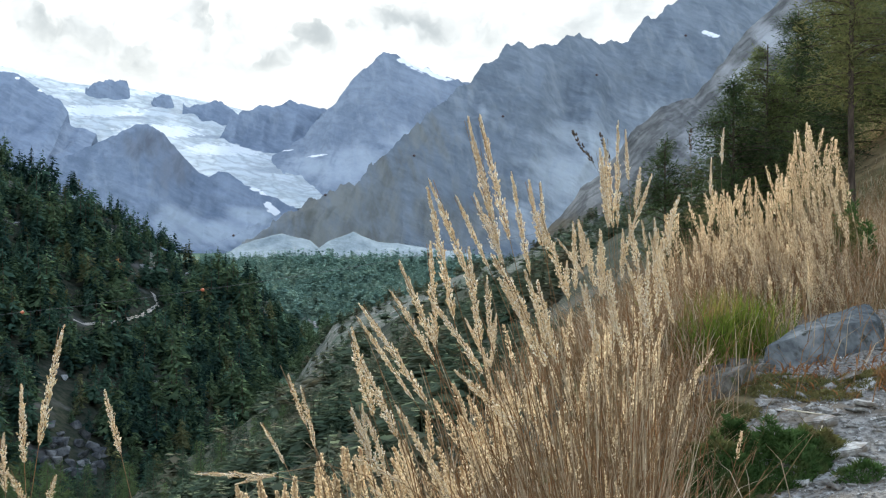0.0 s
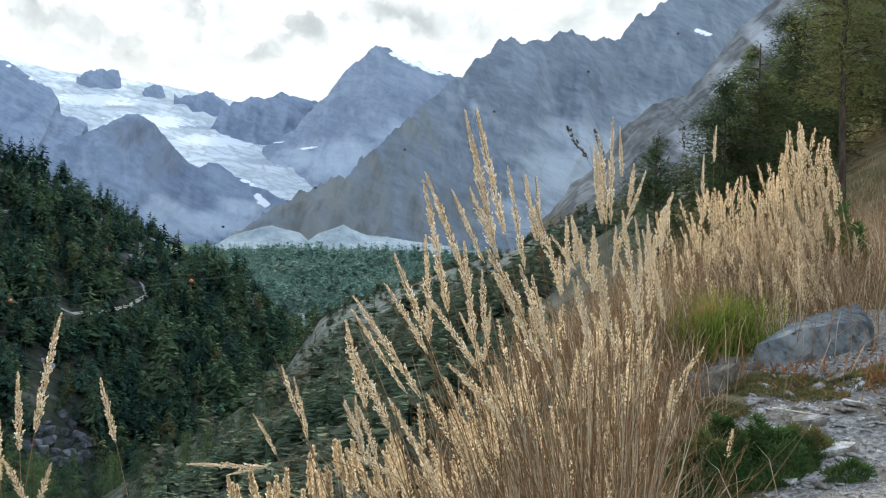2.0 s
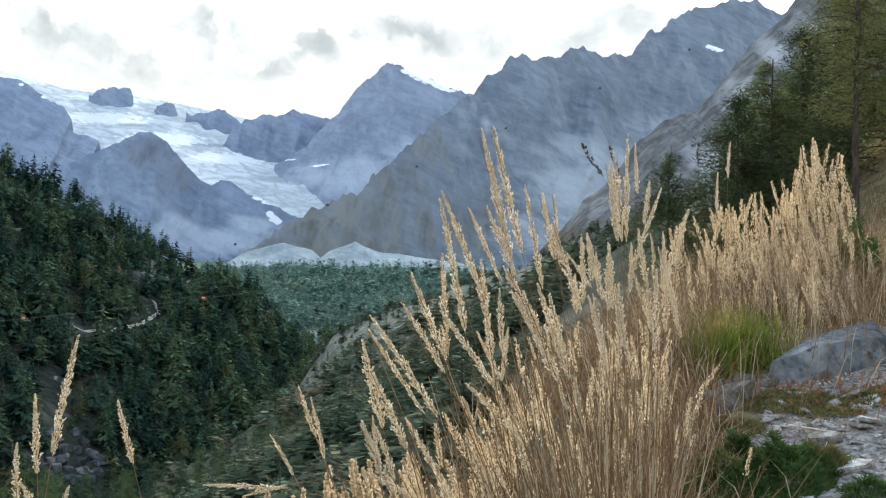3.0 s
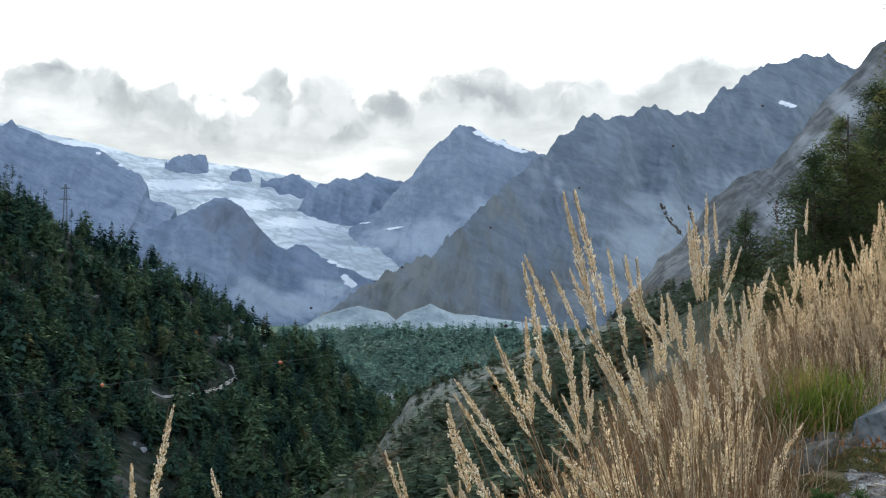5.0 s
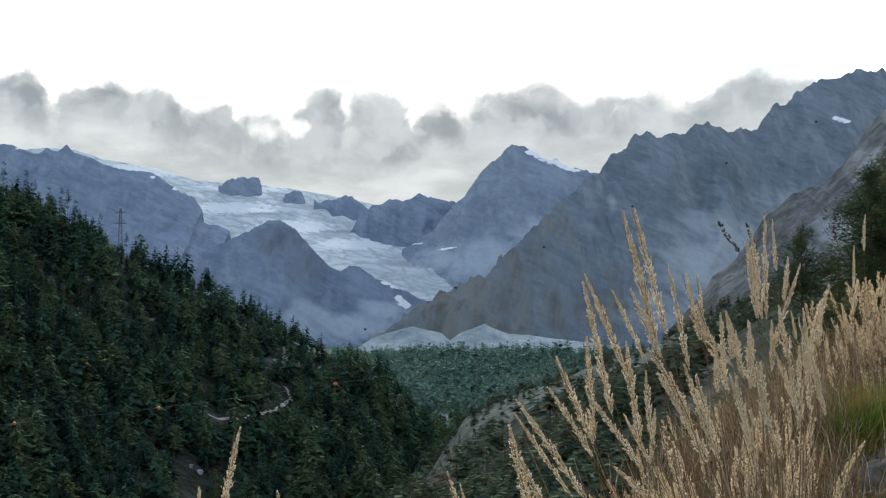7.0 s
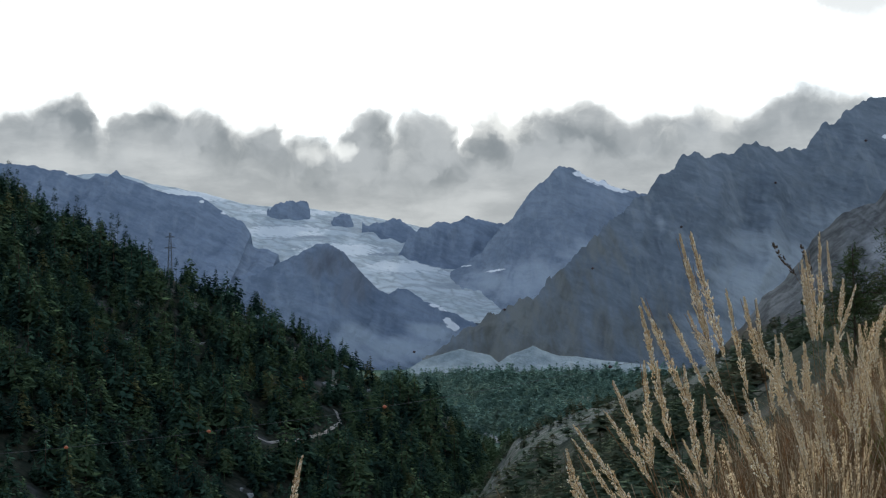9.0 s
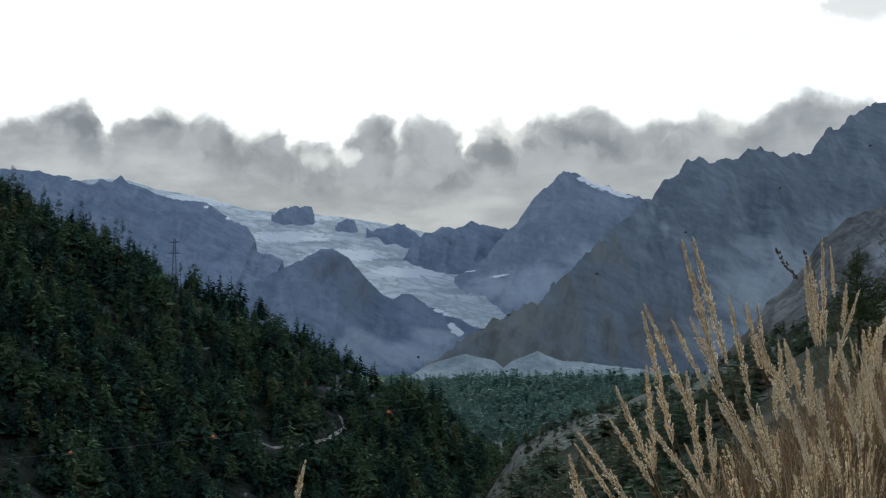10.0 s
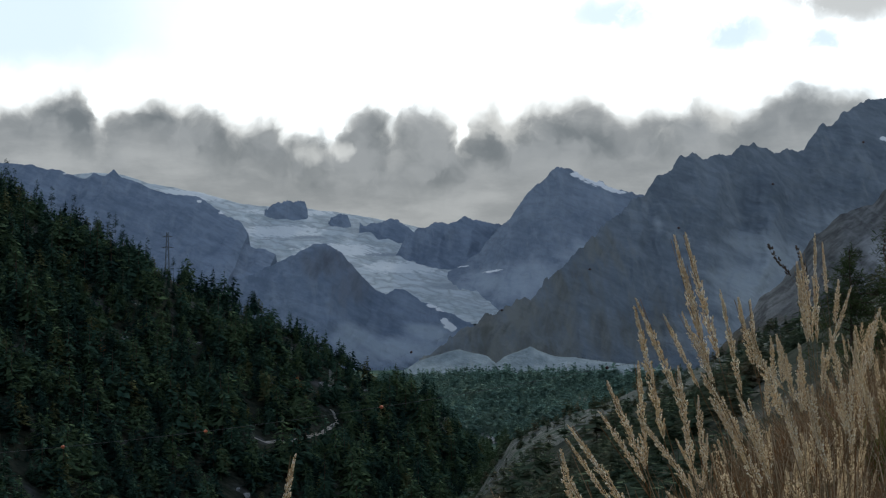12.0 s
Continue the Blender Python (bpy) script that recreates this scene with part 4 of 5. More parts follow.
for n, (u, h) in enumerate([(-0.286, 20), (-0.281, 17), (-0.268, 17), (-0.259, 18), (-0.246, 20), (-0.241, 16), (-0.233, 15), (-0.2255, 19), (-0.222, 21), (-0.2175, 17), (-0.203, 18), (-0.188, 15), (-0.165, 16), (-0.142, 15), (-0.12, 15), (-0.105, 13)]):
    yy = np.linspace(620, 1330, 400)
    k = int(np.argmax((left_z(u * yy, yy) - 1.6) / yy))
    t = lanky[n] if n < 3 else copy_thing(lanky[n % 3], Matrix.Identity(4))
    t.matrix_basis = Matrix.LocRotScale((u * yy[k], yy[k], float(land_z(u * yy[k], yy[k])) - 0.3), Euler((0, 0, n * 2.1)), (h / 18, h / 18, h / 17))


# ---- reed grass ----
def spikelets(g, count, length, width, size, faces=8, slim=0.30, sprigs=0):
    """A dry panicle along z: many small husks, gathered on short upright sprigs round an axis where sprigs are asked for."""
    if sprigs:
        own = g.integers(0, sprigs, count)
        s0, a0 = (np.arange(sprigs) + g.uniform(0, 1, sprigs)) / sprigs, np.arange(sprigs) * 2.4 + g.uniform(-0.5, 0.5, sprigs)
        out0, long0 = g.uniform(0.25, 1.15, sprigs), g.uniform(0.05, 0.13, sprigs)
        k = g.uniform(0, 1, count)
        s = np.clip(s0[own] * 0.93 + k * long0[own], 0, 1)
        a = a0[own] + g.normal(0, 0.30, count)
        reach = out0[own] * (0.30 + 0.70 * k) + np.abs(g.normal(0, 0.10, count))
    else:
        s = g.uniform(0, 1, count) ** 0.85
        a = g.uniform(0, 6.283, count)
        reach = np.sqrt(g.uniform(0.05, 1, count)) * (1 + 0.20 * np.sin(s * 34 + g.uniform(0, 6)) * (s < 0.85))
    env = width * (0.25 + 1.0 * np.sin(np.clip(s * 0.93 + 0.06, 0, 1) * math.pi) ** 0.7) * np.interp(s, [0, 0.75, 1], [1.0, 0.8, 0.25])
    r = env * reach
    bend = 0.06 * length * s ** 2
    at = np.stack([np.cos(a) * r + bend, np.sin(a) * r, s * length], 1)
    d = np.stack([np.cos(a) * 0.40, np.sin(a) * 0.40, np.ones(count)], 1) + g.normal(0, 0.26, (count, 3))
    d /= np.linalg.norm(d, axis=1)[:, None]
    w1 = np.cross(d, g.normal(0, 1, (count, 3)))
    w1 /= np.linalg.norm(w1, axis=1)[:, None]
    w2 = np.cross(d, w1)
    L = size * g.uniform(0.6, 1.4, count)[:, None]
    W = L * slim
    mid = at + d * L * 0.4
    if faces == 8:
        v = np.stack([at, at + d * L, mid + w1 * W, mid + w2 * W, mid - w1 * W, mid - w2 * W], 1).reshape(-1, 3)
        f = np.array([(0, 2, 3), (0, 3, 4), (0, 4, 5), (0, 5, 2), (1, 3, 2), (1, 4, 3), (1, 5, 4), (1, 2, 5)])
        k = 6
    else:
        v = np.stack([at, mid + w1 * W * 1.2, at + d * L, mid + w2 * W * 1.2], 1).reshape(-1, 3)
        f = np.array([(0, 1, 2), (0, 2, 3), (0, 3, 1)])
        k = 4
    return v, (np.arange(count)[:, None, None] * k + f[None]).reshape(-1, 3)


def stalk_line(root, tip, sag=0.35, n=12):
    """A stem that rises from its root and bows over towards the tip."""
    root, tip = np.asarray(root, float), np.asarray(tip, float)
    ctrl = root + (tip - root) * np.array([sag, sag, 0.62])
    t = np.linspace(0, 1, n)[:, None]
    return (1 - t) ** 2 * root + 2 * t * (1 - t) * ctrl + t ** 2 * tip


def aim(d, turn=0.0):
    d = Vector(d).normalized()
    return d.to_track_quat("Z", "X").to_matrix().to_4x4() @ Matrix.Rotation(turn, 4, "Z")


gh = np.random.default_rng(50)
HEADS = [spikelets(np.random.default_rng(60 + i), 1100, 1.0, 0.052, 0.024, slim=0.26, sprigs=64) for i in range(8)]
HEAD_MESH, DARK_MESH = [], []
for i, (v, f) in enumerate(HEADS):
    ob = raw("seed_head", v, f, HEAD)
    HEAD_MESH.append(ob.data)
    bpy.data.objects.remove(ob)
ob = raw("seed_head", *spikelets(np.random.default_rng(90), 60, 1.0, 0.05, 0.09), HEAD_DARK)
DARK_MESH.append(ob.data)
bpy.data.objects.remove(ob)


def grass_stalk(root, foot, tip, width, kind, thick=0.0015, dark=False, label="straw-coloured reed grass stalk with a feathery seed head"):
    """One reed stalk: a stem that bows up from the root to the foot of its feathery head."""
    base = new("reed_stalk")
    base.location = root
    root, foot, tip = (np.asarray(q, float) for q in (root, foot, tip))
    along = tip - foot
    size = np.linalg.norm(along)
    rise = np.linalg.norm(foot - root)
    t = np.linspace(0, 1, 14)[:, None]
    p1, p2 = np.array([0, 0, 0.35 * rise]), foot - root - along / size * 0.38 * rise
    line = 3 * t * (1 - t) ** 2 * p1 + 3 * t ** 2 * (1 - t) * p2 + t ** 3 * (foot - root)
    line = np.vstack([line, foot - root + along * 0.5, tip - root])
    v, q = tube(line, np.linspace(thick, thick * 0.4, len(line)), 5)
    raw("stem", v, q, STRAW, base, True)
    top = new("seed_head", DARK_MESH[0] if dark else HEAD_MESH[kind % 8])
    top.parent = base
    top.matrix_basis = Matrix.Translation(foot - root) @ aim(along, kind * 1.3) @ Matrix.Diagonal((width * 7.0, width * 7.0, size, 1))
    return tagged(base, label, "grass", "reed stalks of the tuft")


# tip x and z, foot of the head x and z, width of the head
CROWN = [(0.338, 1.907, 0.419, 1.626, 0.023), (0.376, 1.926, 0.447, 1.656, 0.026), (0.372, 1.853, 0.419, 1.609, 0.019), (0.430, 1.796, 0.473, 1.587, 0.019), (0.461, 1.780, 0.501, 1.646, 0.021), (0.488, 1.777, 0.507, 1.634, 0.014), (0.489, 1.716, 0.553, 1.540, 0.026), (0.276, 1.786, 0.368, 1.537, 0.021), (0.269, 1.766, 0.326, 1.490, 0.028), (0.319, 1.749, 0.396, 1.597, 0.016), (0.354, 1.753, 0.419, 1.609, 0.019), (0.395, 1.632, 0.475, 1.493, 0.030), (0.420, 1.585, 0.507, 1.400, 0.030), (0.455, 1.598, 0.518, 1.424, 0.023), (0.373, 1.584, 0.394, 1.445, 0.019), (0.342, 1.642, 0.376, 1.444, 0.026)]
FLANK = [(0.267, 1.652, 0.292, 1.440, 0.024), (0.208, 1.613, 0.292, 1.429, 0.024), (0.197, 1.556, 0.287, 1.405, 0.019), (0.278, 1.540, 0.382, 1.383, 0.021), (0.344, 1.495, 0.400, 1.395, 0.016), (0.415, 1.502, 0.400, 1.395, 0.016), (0.497, 1.575, 0.543, 1.398, 0.026), (0.335, 1.394, 0.463, 1.261, 0.026), (0.134, 1.525, 0.271, 1.316, 0.024), (0.120, 1.493, 0.248, 1.316, 0.016), (0.104, 1.468, 0.160, 1.284, 0.031), (0.127, 1.413, 0.208, 1.250, 0.028), (0.212, 1.315, 0.268, 1.204, 0.019), (0.280, 1.192, 0.324, 1.111, 0.019)]
SKIRT = [(0.123, 1.330, 0.146, 1.218, 0.016), (0.103, 1.316, 0.169, 1.184, 0.029), (0.144, 1.308, 0.180, 1.196, 0.018), (0.118, 1.217, 0.212, 1.165, 0.018), (0.145, 1.161, 0.194, 1.117, 0.014), (-0.021, 1.384, 0.020, 1.283, 0.014), (0.013, 1.364, 0.038, 1.238, 0.014), (-0.069, 1.287, -0.022, 1.204, 0.011), (-0.198, 1.187, -0.038, 1.179, 0.016), (-0.122, 1.157, -0.033, 1.187, 0.010)]
REAR = [(0.993, 2.024, 1.040, 1.751, 0.035), (1.024, 1.999, 1.044, 1.751, 0.031), (1.042, 2.069, 1.070, 1.751, 0.035), (1.071, 2.124, 1.076, 1.752, 0.028), (1.106, 2.101, 1.122, 1.922, 0.020), (1.185, 1.974, 1.159, 1.823, 0.028), (1.206, 1.944, 1.093, 1.613, 0.028), (1.292, 1.877, 1.234, 1.616, 0.043), (0.947, 1.764, 0.983, 1.610, 0.028), (1.030, 1.750, 1.045, 1.512, 0.039), (1.001, 1.710, 1.015, 1.511, 0.035), (0.870, 1.716, 0.963, 1.590, 0.020), (1.164, 1.784, 1.172, 1.684, 0.018), (1.110, 1.752, 1.094, 1.573, 0.024), (0.892, 1.637, 0.906, 1.499, 0.028), (1.260, 1.816, 1.243, 1.656, 0.024)]
for depth, root_x, stalks in ((3.6, 0.62, CROWN), (3.65, 0.55, FLANK), (3.5, 0.36, SKIRT), (6.1, 1.08, REAR)):
    for i, (tx, tz, fx_, fz_, w) in enumerate(stalks):
        back = gh.normal(0, 0.06)
        bx, by = root_x + 0.35 * (fx_ - root_x) + gh.normal(0, 0.04), depth + back + gh.normal(0, 0.05)
        grass_stalk((bx, by, float(land_z(bx, by)) - 0.02), (fx_, depth + back, fz_), (tx, depth + back + gh.normal(0, 0.02), tz), w, i)
for i in range(18):
    y = gh.uniform(5.7, 6.5)
    x, top, size = gh.uniform(0.148, 0.206) * y, 1.59 + y * gh.uniform(-0.006, 0.036), gh.uniform(0.17, 0.28)
    lean = gh.normal(-0.16, 0.14)
    grass_stalk((x + 0.1, y, float(land_z(x + 0.1, y)) - 0.02), (x - lean * size, y, top - size), (x, y, top), gh.uniform(0.026, 0.036), i)
SPIKES = [(-0.277, 1.519, -0.3, 1.37, 0.016, 2.2), (-0.324, 1.446, -0.317, 1.348, 0.014, 2.2), (-0.348, 1.386, -0.34, 1.313, 0.013, 2.2), (-0.245, 1.426, -0.221, 1.34, 0.014, 2.4), (-0.333, 1.341, -0.305, 1.279, 0.014, 2.2), (-0.289, 1.329, -0.299, 1.279, 0.013, 2.25)]
for i, (tx, tz, fx_, fz_, w, y) in enumerate(SPIKES):
    bx = fx_ + 0.06 if i == 3 else -0.31
    grass_stalk((bx, y, float(land_z(bx, y)) - 0.02), (fx_, y, fz_), (tx, y, tz), w, i + 3, 0.0011, label="lone straw-coloured reed stalk on the slope")
grass_stalk((1.1, 6.05, float(land_z(1.1, 6.05))), (0.985, 6.05, 1.98), (0.908, 6.05, 2.085), 0.016, 0, 0.001, True, "thin stalk with a dark drooping seed head")
grass_stalk((1.1, 6.15, float(land_z(1.1, 6.15))), (1.06, 6.15, 2.0), (1.02, 6.15, 2.09), 0.012, 0, 0.001, True, "thin stalk with a dark seed head")
grass_stalk((1.86, 8.5, float(land_z(1.86, 8.5))), (1.845, 8.5, 2.2), (1.84, 8.5, 2.31), 0.016, 0, 0.001, True, "tall thin stalk with a dark seed head")
grass_stalk((2.85, 12.2, float(land_z(2.85, 12.2))), (2.85, 12.2, 2.38), (2.85, 12.2, 2.64), 0.035, 2)
grass_stalk((2.5, 11.0, float(land_z(2.5, 11.0))), (2.505, 11.0, 2.1), (2.5, 11.0, 2.34), 0.03, 4)


def reed_field(name, spots, label, husks, size, heads=HEAD_TAN, share=1.0, slim=0.30, girth=(0.032, 0.048)):
    """Many stalks in one object. spots: root, tip, head length."""
    stems, tops = Heap(), Heap()
    for root, tip, head in spots:
        line = stalk_line(root, tip, gh.uniform(0.02, 0.7), 7)
        v, q = tube(line, np.linspace(0.0021, 0.0010, 7), 3)
        stems.add(v, q)
        if gh.random() > share:
            continue
        d = line[-1] - line[-2]
        L = np.linalg.norm(d)
        m = np.array(aim(d / L, gh.uniform(0, 6.28)))[:3, :3]
        hv, hf = spikelets(gh, husks, head, head * gh.uniform(*girth), size, 3, slim)
        tops.add(hv @ m.T + (line[-1] - d / L * head), hf)
    base = new(name)
    stems.make("stems", STRAW, base, True)
    tops.make("seed_heads", heads, base)
    return tagged(base, label, "grass", kind="stuff")


def clump(cx, cy, spread, count, height, lean, head, g, low=0.55):
    """Stalks of a clump, roots close together, tips fanned out."""
    out = []
    for _ in range(count):
        bx, by = cx + g.normal(0, spread), cy + g.normal(0, spread)
        h = height * g.uniform(low, 1.0)
        if by < 9 and bx > 0.205 * by:
            continue
        z = float(land_z(bx, by))
        out.append(((bx, by, z - 0.02), (bx + lean * h + np.clip(g.normal(0, 0.14), -0.2, 0.3) * h, by + g.normal(0, 0.10) * h, z + h), head * g.uniform(0.6, 1.1)))
    return out


tuft = clump(0.68, 3.75, 0.10, 60, 1.15, -0.14, 0.12, gh) + clump(0.42, 3.65, 0.10, 36, 1.05, -0.18, 0.11, gh, 0.6) + clump(0.86, 4.7, 0.11, 60, 1.2, -0.08, 0.14, gh) + clump(0.22, 3.8, 0.10, 36, 1.15, -0.12, 0.11, gh, 0.6)
reed_field("reed_tuft", tuft, "dense tuft of straw-coloured reed grass", 240, 0.0050, share=0.16)
bare = clump(0.69, 3.65, 0.11, 170, 1.36, -0.16, 0.1, gh, 0.55) + clump(0.80, 4.1, 0.11, 110, 1.40, -0.12, 0.1, gh, 0.55) + clump(0.50, 3.7, 0.09, 70, 1.05, -0.15, 0.1, gh, 0.6)
reed_field("reed_stems", bare, "thicket of thin brown reed stems", 60, 0.006, share=0.06)
second = clump(1.12, 6.3, 0.17, 130, 1.2, -0.05, 0.17, gh) + clump(1.36, 7.4, 0.13, 90, 1.1, 0.0, 0.17, gh)
reed_field("reed_tuft", second, "tuft of reed grass behind the first", 110, 0.010, share=0.6)
bank = []
# the bank's own skyline: how far aside and how high its tallest stalks reach, per metre of distance
RISE = ([0.203, 0.224, 0.251, 0.267, 0.276, 0.287, 0.298, 0.304, 0.308, 0.322], [0.044, 0.052, 0.060, 0.068, 0.084, 0.094, 0.090, 0.074, 0.042, 0.020])
for _ in range(400):
    a, low = float(np.clip(gh.normal(0.268, 0.032), 0.200, 0.318)), gh.uniform(0, 1) ** 1.25
    y = 13.9 - 2.0 * low + gh.normal(0, 0.25)
    top = 1.59 + y * (float(np.interp(a, *RISE)) - 0.095 * low) - abs(gh.normal(0, 0.07))
    x = a * y
    lean = gh.normal(0.04, 0.08) + 0.14 * low
    ground = float(land_z(x, y))
    if top - ground < 0.3:
        continue
    bank.append(((x + lean * (top - ground), y + gh.normal(0, 0.08), float(land_z(x + lean, y)) - 0.02), (x, y, top), gh.uniform(0.20, 0.33)))
reed_field("reed_bank", bank, "bank overgrown with straw-coloured reed grass", 150, 0.019, slim=0.15, girth=(0.032, 0.050))
brush = []
for _ in range(46):
    y = gh.uniform(11.9, 15.0)
    x = y * gh.uniform(0.205, 0.325)
    brush += clump(x, y, 0.15, 14, 0.62 if x < 0.30 * y else 0.4, -0.08, 0.1, gh, 0.4)
reed_field("reed_stems", brush, "brown stems and thin stalks on the grassy bank", 40, 0.012, share=0.15)
low_tuft = []
for _ in range(48):
    x, y = 0.12 + 0.40 * gh.uniform(0, 1) ** 0.8, gh.uniform(3.85, 4.5)
    top = 1.04 + 0.55 * (x - 0.10) + gh.uniform(-0.05, 0.12)
    low_tuft.append(((x + gh.uniform(0.15, 0.42), y + gh.normal(0, 0.05), float(land_z(x + 0.12, y)) - 0.02), (x, y, top), gh.uniform(0.09, 0.15)))
for _ in range(30):
    x, y = gh.uniform(-0.14, 0.14), gh.uniform(3.5, 4.0)
    low_tuft.append(((x + gh.uniform(0.02, 0.2), y, float(land_z(x + 0.1, y)) - 0.02), (x, y, 1.06 + 0.12 * (x + 0.14) / 0.28 + gh.uniform(-0.05, 0.05)), gh.uniform(0.06, 0.10)))
reed_field("reed_tuft", low_tuft, "low blond reed grass around the foot of the tuft", 260, 0.0075, slim=0.22, girth=(0.055, 0.075))
loose = clump(0.92, 4.75, 0.08, 70, 1.25, -0.04, 0.1, gh, 0.5) + clump(1.05, 5.5, 0.07, 70, 1.2, -0.05, 0.1, gh, 0.5) + clump(1.30, 6.8, 0.06, 45, 1.1, -0.04, 0.1, gh, 0.5) + clump(0.35, 3.95, 0.12, 60, 0.8, -0.2, 0.1, gh, 0.4) + clump(0.62, 4.0, 0.16, 60, 0.95, -0.10, 0.1, gh, 0.35) + clump(0.86, 4.6, 0.14, 60, 1.0, 0.05, 0.1, gh, 0.35)
reed_field("reed_stems", loose, "loose crossing reed stems with a few thin heads", 120, 0.007, share=0.22, slim=0.22)


def blades(name, spots, material, label, width, kind="stuff"):
    """Leaf blades, each a bent strip: x, y, height, lean x, lean y."""
    heap = Heap()
    for x, y, h, dx, dy in spots:
        z = float(land_z(x, y))
        root = np.array([x, y, z - 0.01])
        mid, tip = root + (dx * 0.4, dy * 0.4, h * 0.7), root + (dx, dy, h)
        a = math.atan2(dy, dx) + math.pi / 2 + gh.normal(0, 0.5)
        w = np.array([math.cos(a), math.sin(a), 0]) * width
        heap.add([root - w, root + w, mid + w * 0.8, mid - w * 0.8, tip + w * 0.1, tip - w * 0.1], [(0, 1, 2, 3), (3, 2, 4, 5)])
    return tagged(heap.make(name, material), label, "grass", kind=kind)


def tuft_spots(cx, cy, sx, sy, n, h, lean=0.5):
    return [(cx + gh.normal(0, sx), cy + gh.normal(0, sy), h * gh.uniform(0.4, 1.1), gh.normal(0, lean) * h, gh.normal(0, lean) * h) for _ in range(n)]


def off_path(spots):
    return [p for p in spots if p[1] > 9 or p[0] < 0.205 * p[1]]


blades("green_grass", tuft_spots(2.72, 11.3, 0.15, 0.14, 520, 0.40, 0.32) + tuft_spots(2.50, 10.9, 0.10, 0.10, 320, 0.34, 0.35) + tuft_spots(3.95, 10.9, 0.07, 0.1, 200, 0.5, 0.2), BLADE, "tussock of green and yellowing grass blades", 0.004)
blades("dry_grass", tuft_spots(1.98, 9.3, 0.14, 0.35, 800, 0.30) + tuft_spots(2.12, 10.3, 0.08, 0.4, 600, 0.24) + tuft_spots(2.3, 11.6, 0.12, 0.4, 700, 0.38) + tuft_spots(0.9, 8.6, 0.30, 1.2, 1600, 0.5) + tuft_spots(2.05, 12.2, 0.28, 1.2, 1800, 0.45) + tuft_spots(7.2, 22.0, 0.9, 2.2, 2500, 0.40) + tuft_spots(8.5, 26.0, 0.7, 1.6, 2200, 0.20) + tuft_spots(0.35, 4.0, 0.14, 0.25, 900, 0.6, 0.45) + off_path(tuft_spots(0.70, 3.8, 0.14, 0.2, 900, 1.0, 0.28) + tuft_spots(1.15, 5.8, 0.25, 0.5, 500, 1.0, 0.12) + tuft_spots(0.8, 4.4, 0.35, 0.6, 1400, 0.55) + tuft_spots(1.2, 7.0, 0.2, 0.8, 1000, 0.5) + tuft_spots(3.6, 13.5, 1.0, 1.4, 3500, 0.5) + tuft_spots(5.6, 16.0, 1.0, 2.0, 4500, 0.32) + tuft_spots(6.2, 18.5, 1.3, 2.2, 3500, 0.34) + tuft_spots(5.0, 15.5, 0.8, 1.0, 2000, 0.4)), STRAW, "thatch of dry brown grass blades", 0.003)
def mat(name, mounds, material, label, blade, width):
    """A low mat of short sprigs over rounded mounds: x, y, radius x, radius y, height, count."""
    heap = Heap()
    for cx, cy, rx, ry, h, n in mounds:
        r, a = np.sqrt(gh.uniform(0, 1, n)), gh.uniform(0, 6.283, n)
        x, y = cx + rx * r * np.cos(a), cy + ry * r * np.sin(a)
        z = land_z(x, y) + h * (1 - r ** 2) * (0.25 + 1.5 * vnoise(x * 11, y * 11, 3) * (0.6 + 0.8 * vnoise(x * 30, y * 30, 4)))
        d = np.stack([gh.normal(0, 0.7, n), gh.normal(0, 0.7, n), gh.uniform(0.2, 1.0, n)], 1)
        d *= (blade * gh.uniform(0.5, 1.3, n) / np.linalg.norm(d, axis=1))[:, None]
        w = np.cross(d, gh.normal(0, 1, (n, 3)))
        w *= (width / (np.linalg.norm(w, axis=1) + 1e-9))[:, None]
        p = np.stack([x, y, z], 1)
        heap.add(np.stack([p, p + d * 0.5 + w, p + d, p + d * 0.5 - w], 1).reshape(-1, 3), np.arange(n * 4).reshape(-1, 4))
    return tagged(heap.make(name, material), label, "ground cover", kind="stuff")


mat("juniper_bush", [(4.38, 14.2, 0.20, 0.20, 0.42, 2600), (4.56, 14.5, 0.18, 0.2, 0.34, 1800), (4.2, 14.0, 0.12, 0.12, 0.2, 700)], MOSS, "dark green juniper bush in the brown meadow", 0.07, 0.007)
mat("juniper_mat", [(2.35, 9.0, 0.34, 0.26, 0.15, 12000), (2.02, 8.85, 0.26, 0.24, 0.16, 8000), (2.62, 9.15, 0.22, 0.16, 0.10, 5000), (2.2, 9.15, 0.16, 0.12, 0.14, 4000), (2.78, 8.75, 0.14, 0.1, 0.05, 900)], MOSS, "low mat of dark green creeping juniper", 0.042, 0.0042)
mat("moss_cushions", [(2.32, 9.75, 0.20, 0.16, 0.035, 1800), (2.75, 10.2, 0.34, 0.24, 0.035, 3200), (3.3, 10.15, 0.3, 0.16, 0.04, 2200), (2.15, 9.45, 0.16, 0.16, 0.05, 1500), (2.95, 9.95, 0.22, 0.12, 0.02, 900), (3.6, 10.3, 0.2, 0.12, 0.04, 1000)], CUSHION, "olive and rust cushions of moss and herbs", 0.034, 0.0038)
blades("rust_herbs", tuft_spots(3.15, 10.35, 0.36, 0.22, 260, 0.09, 1.1), RUST, "patch of rust-red autumn herbs", 0.007)


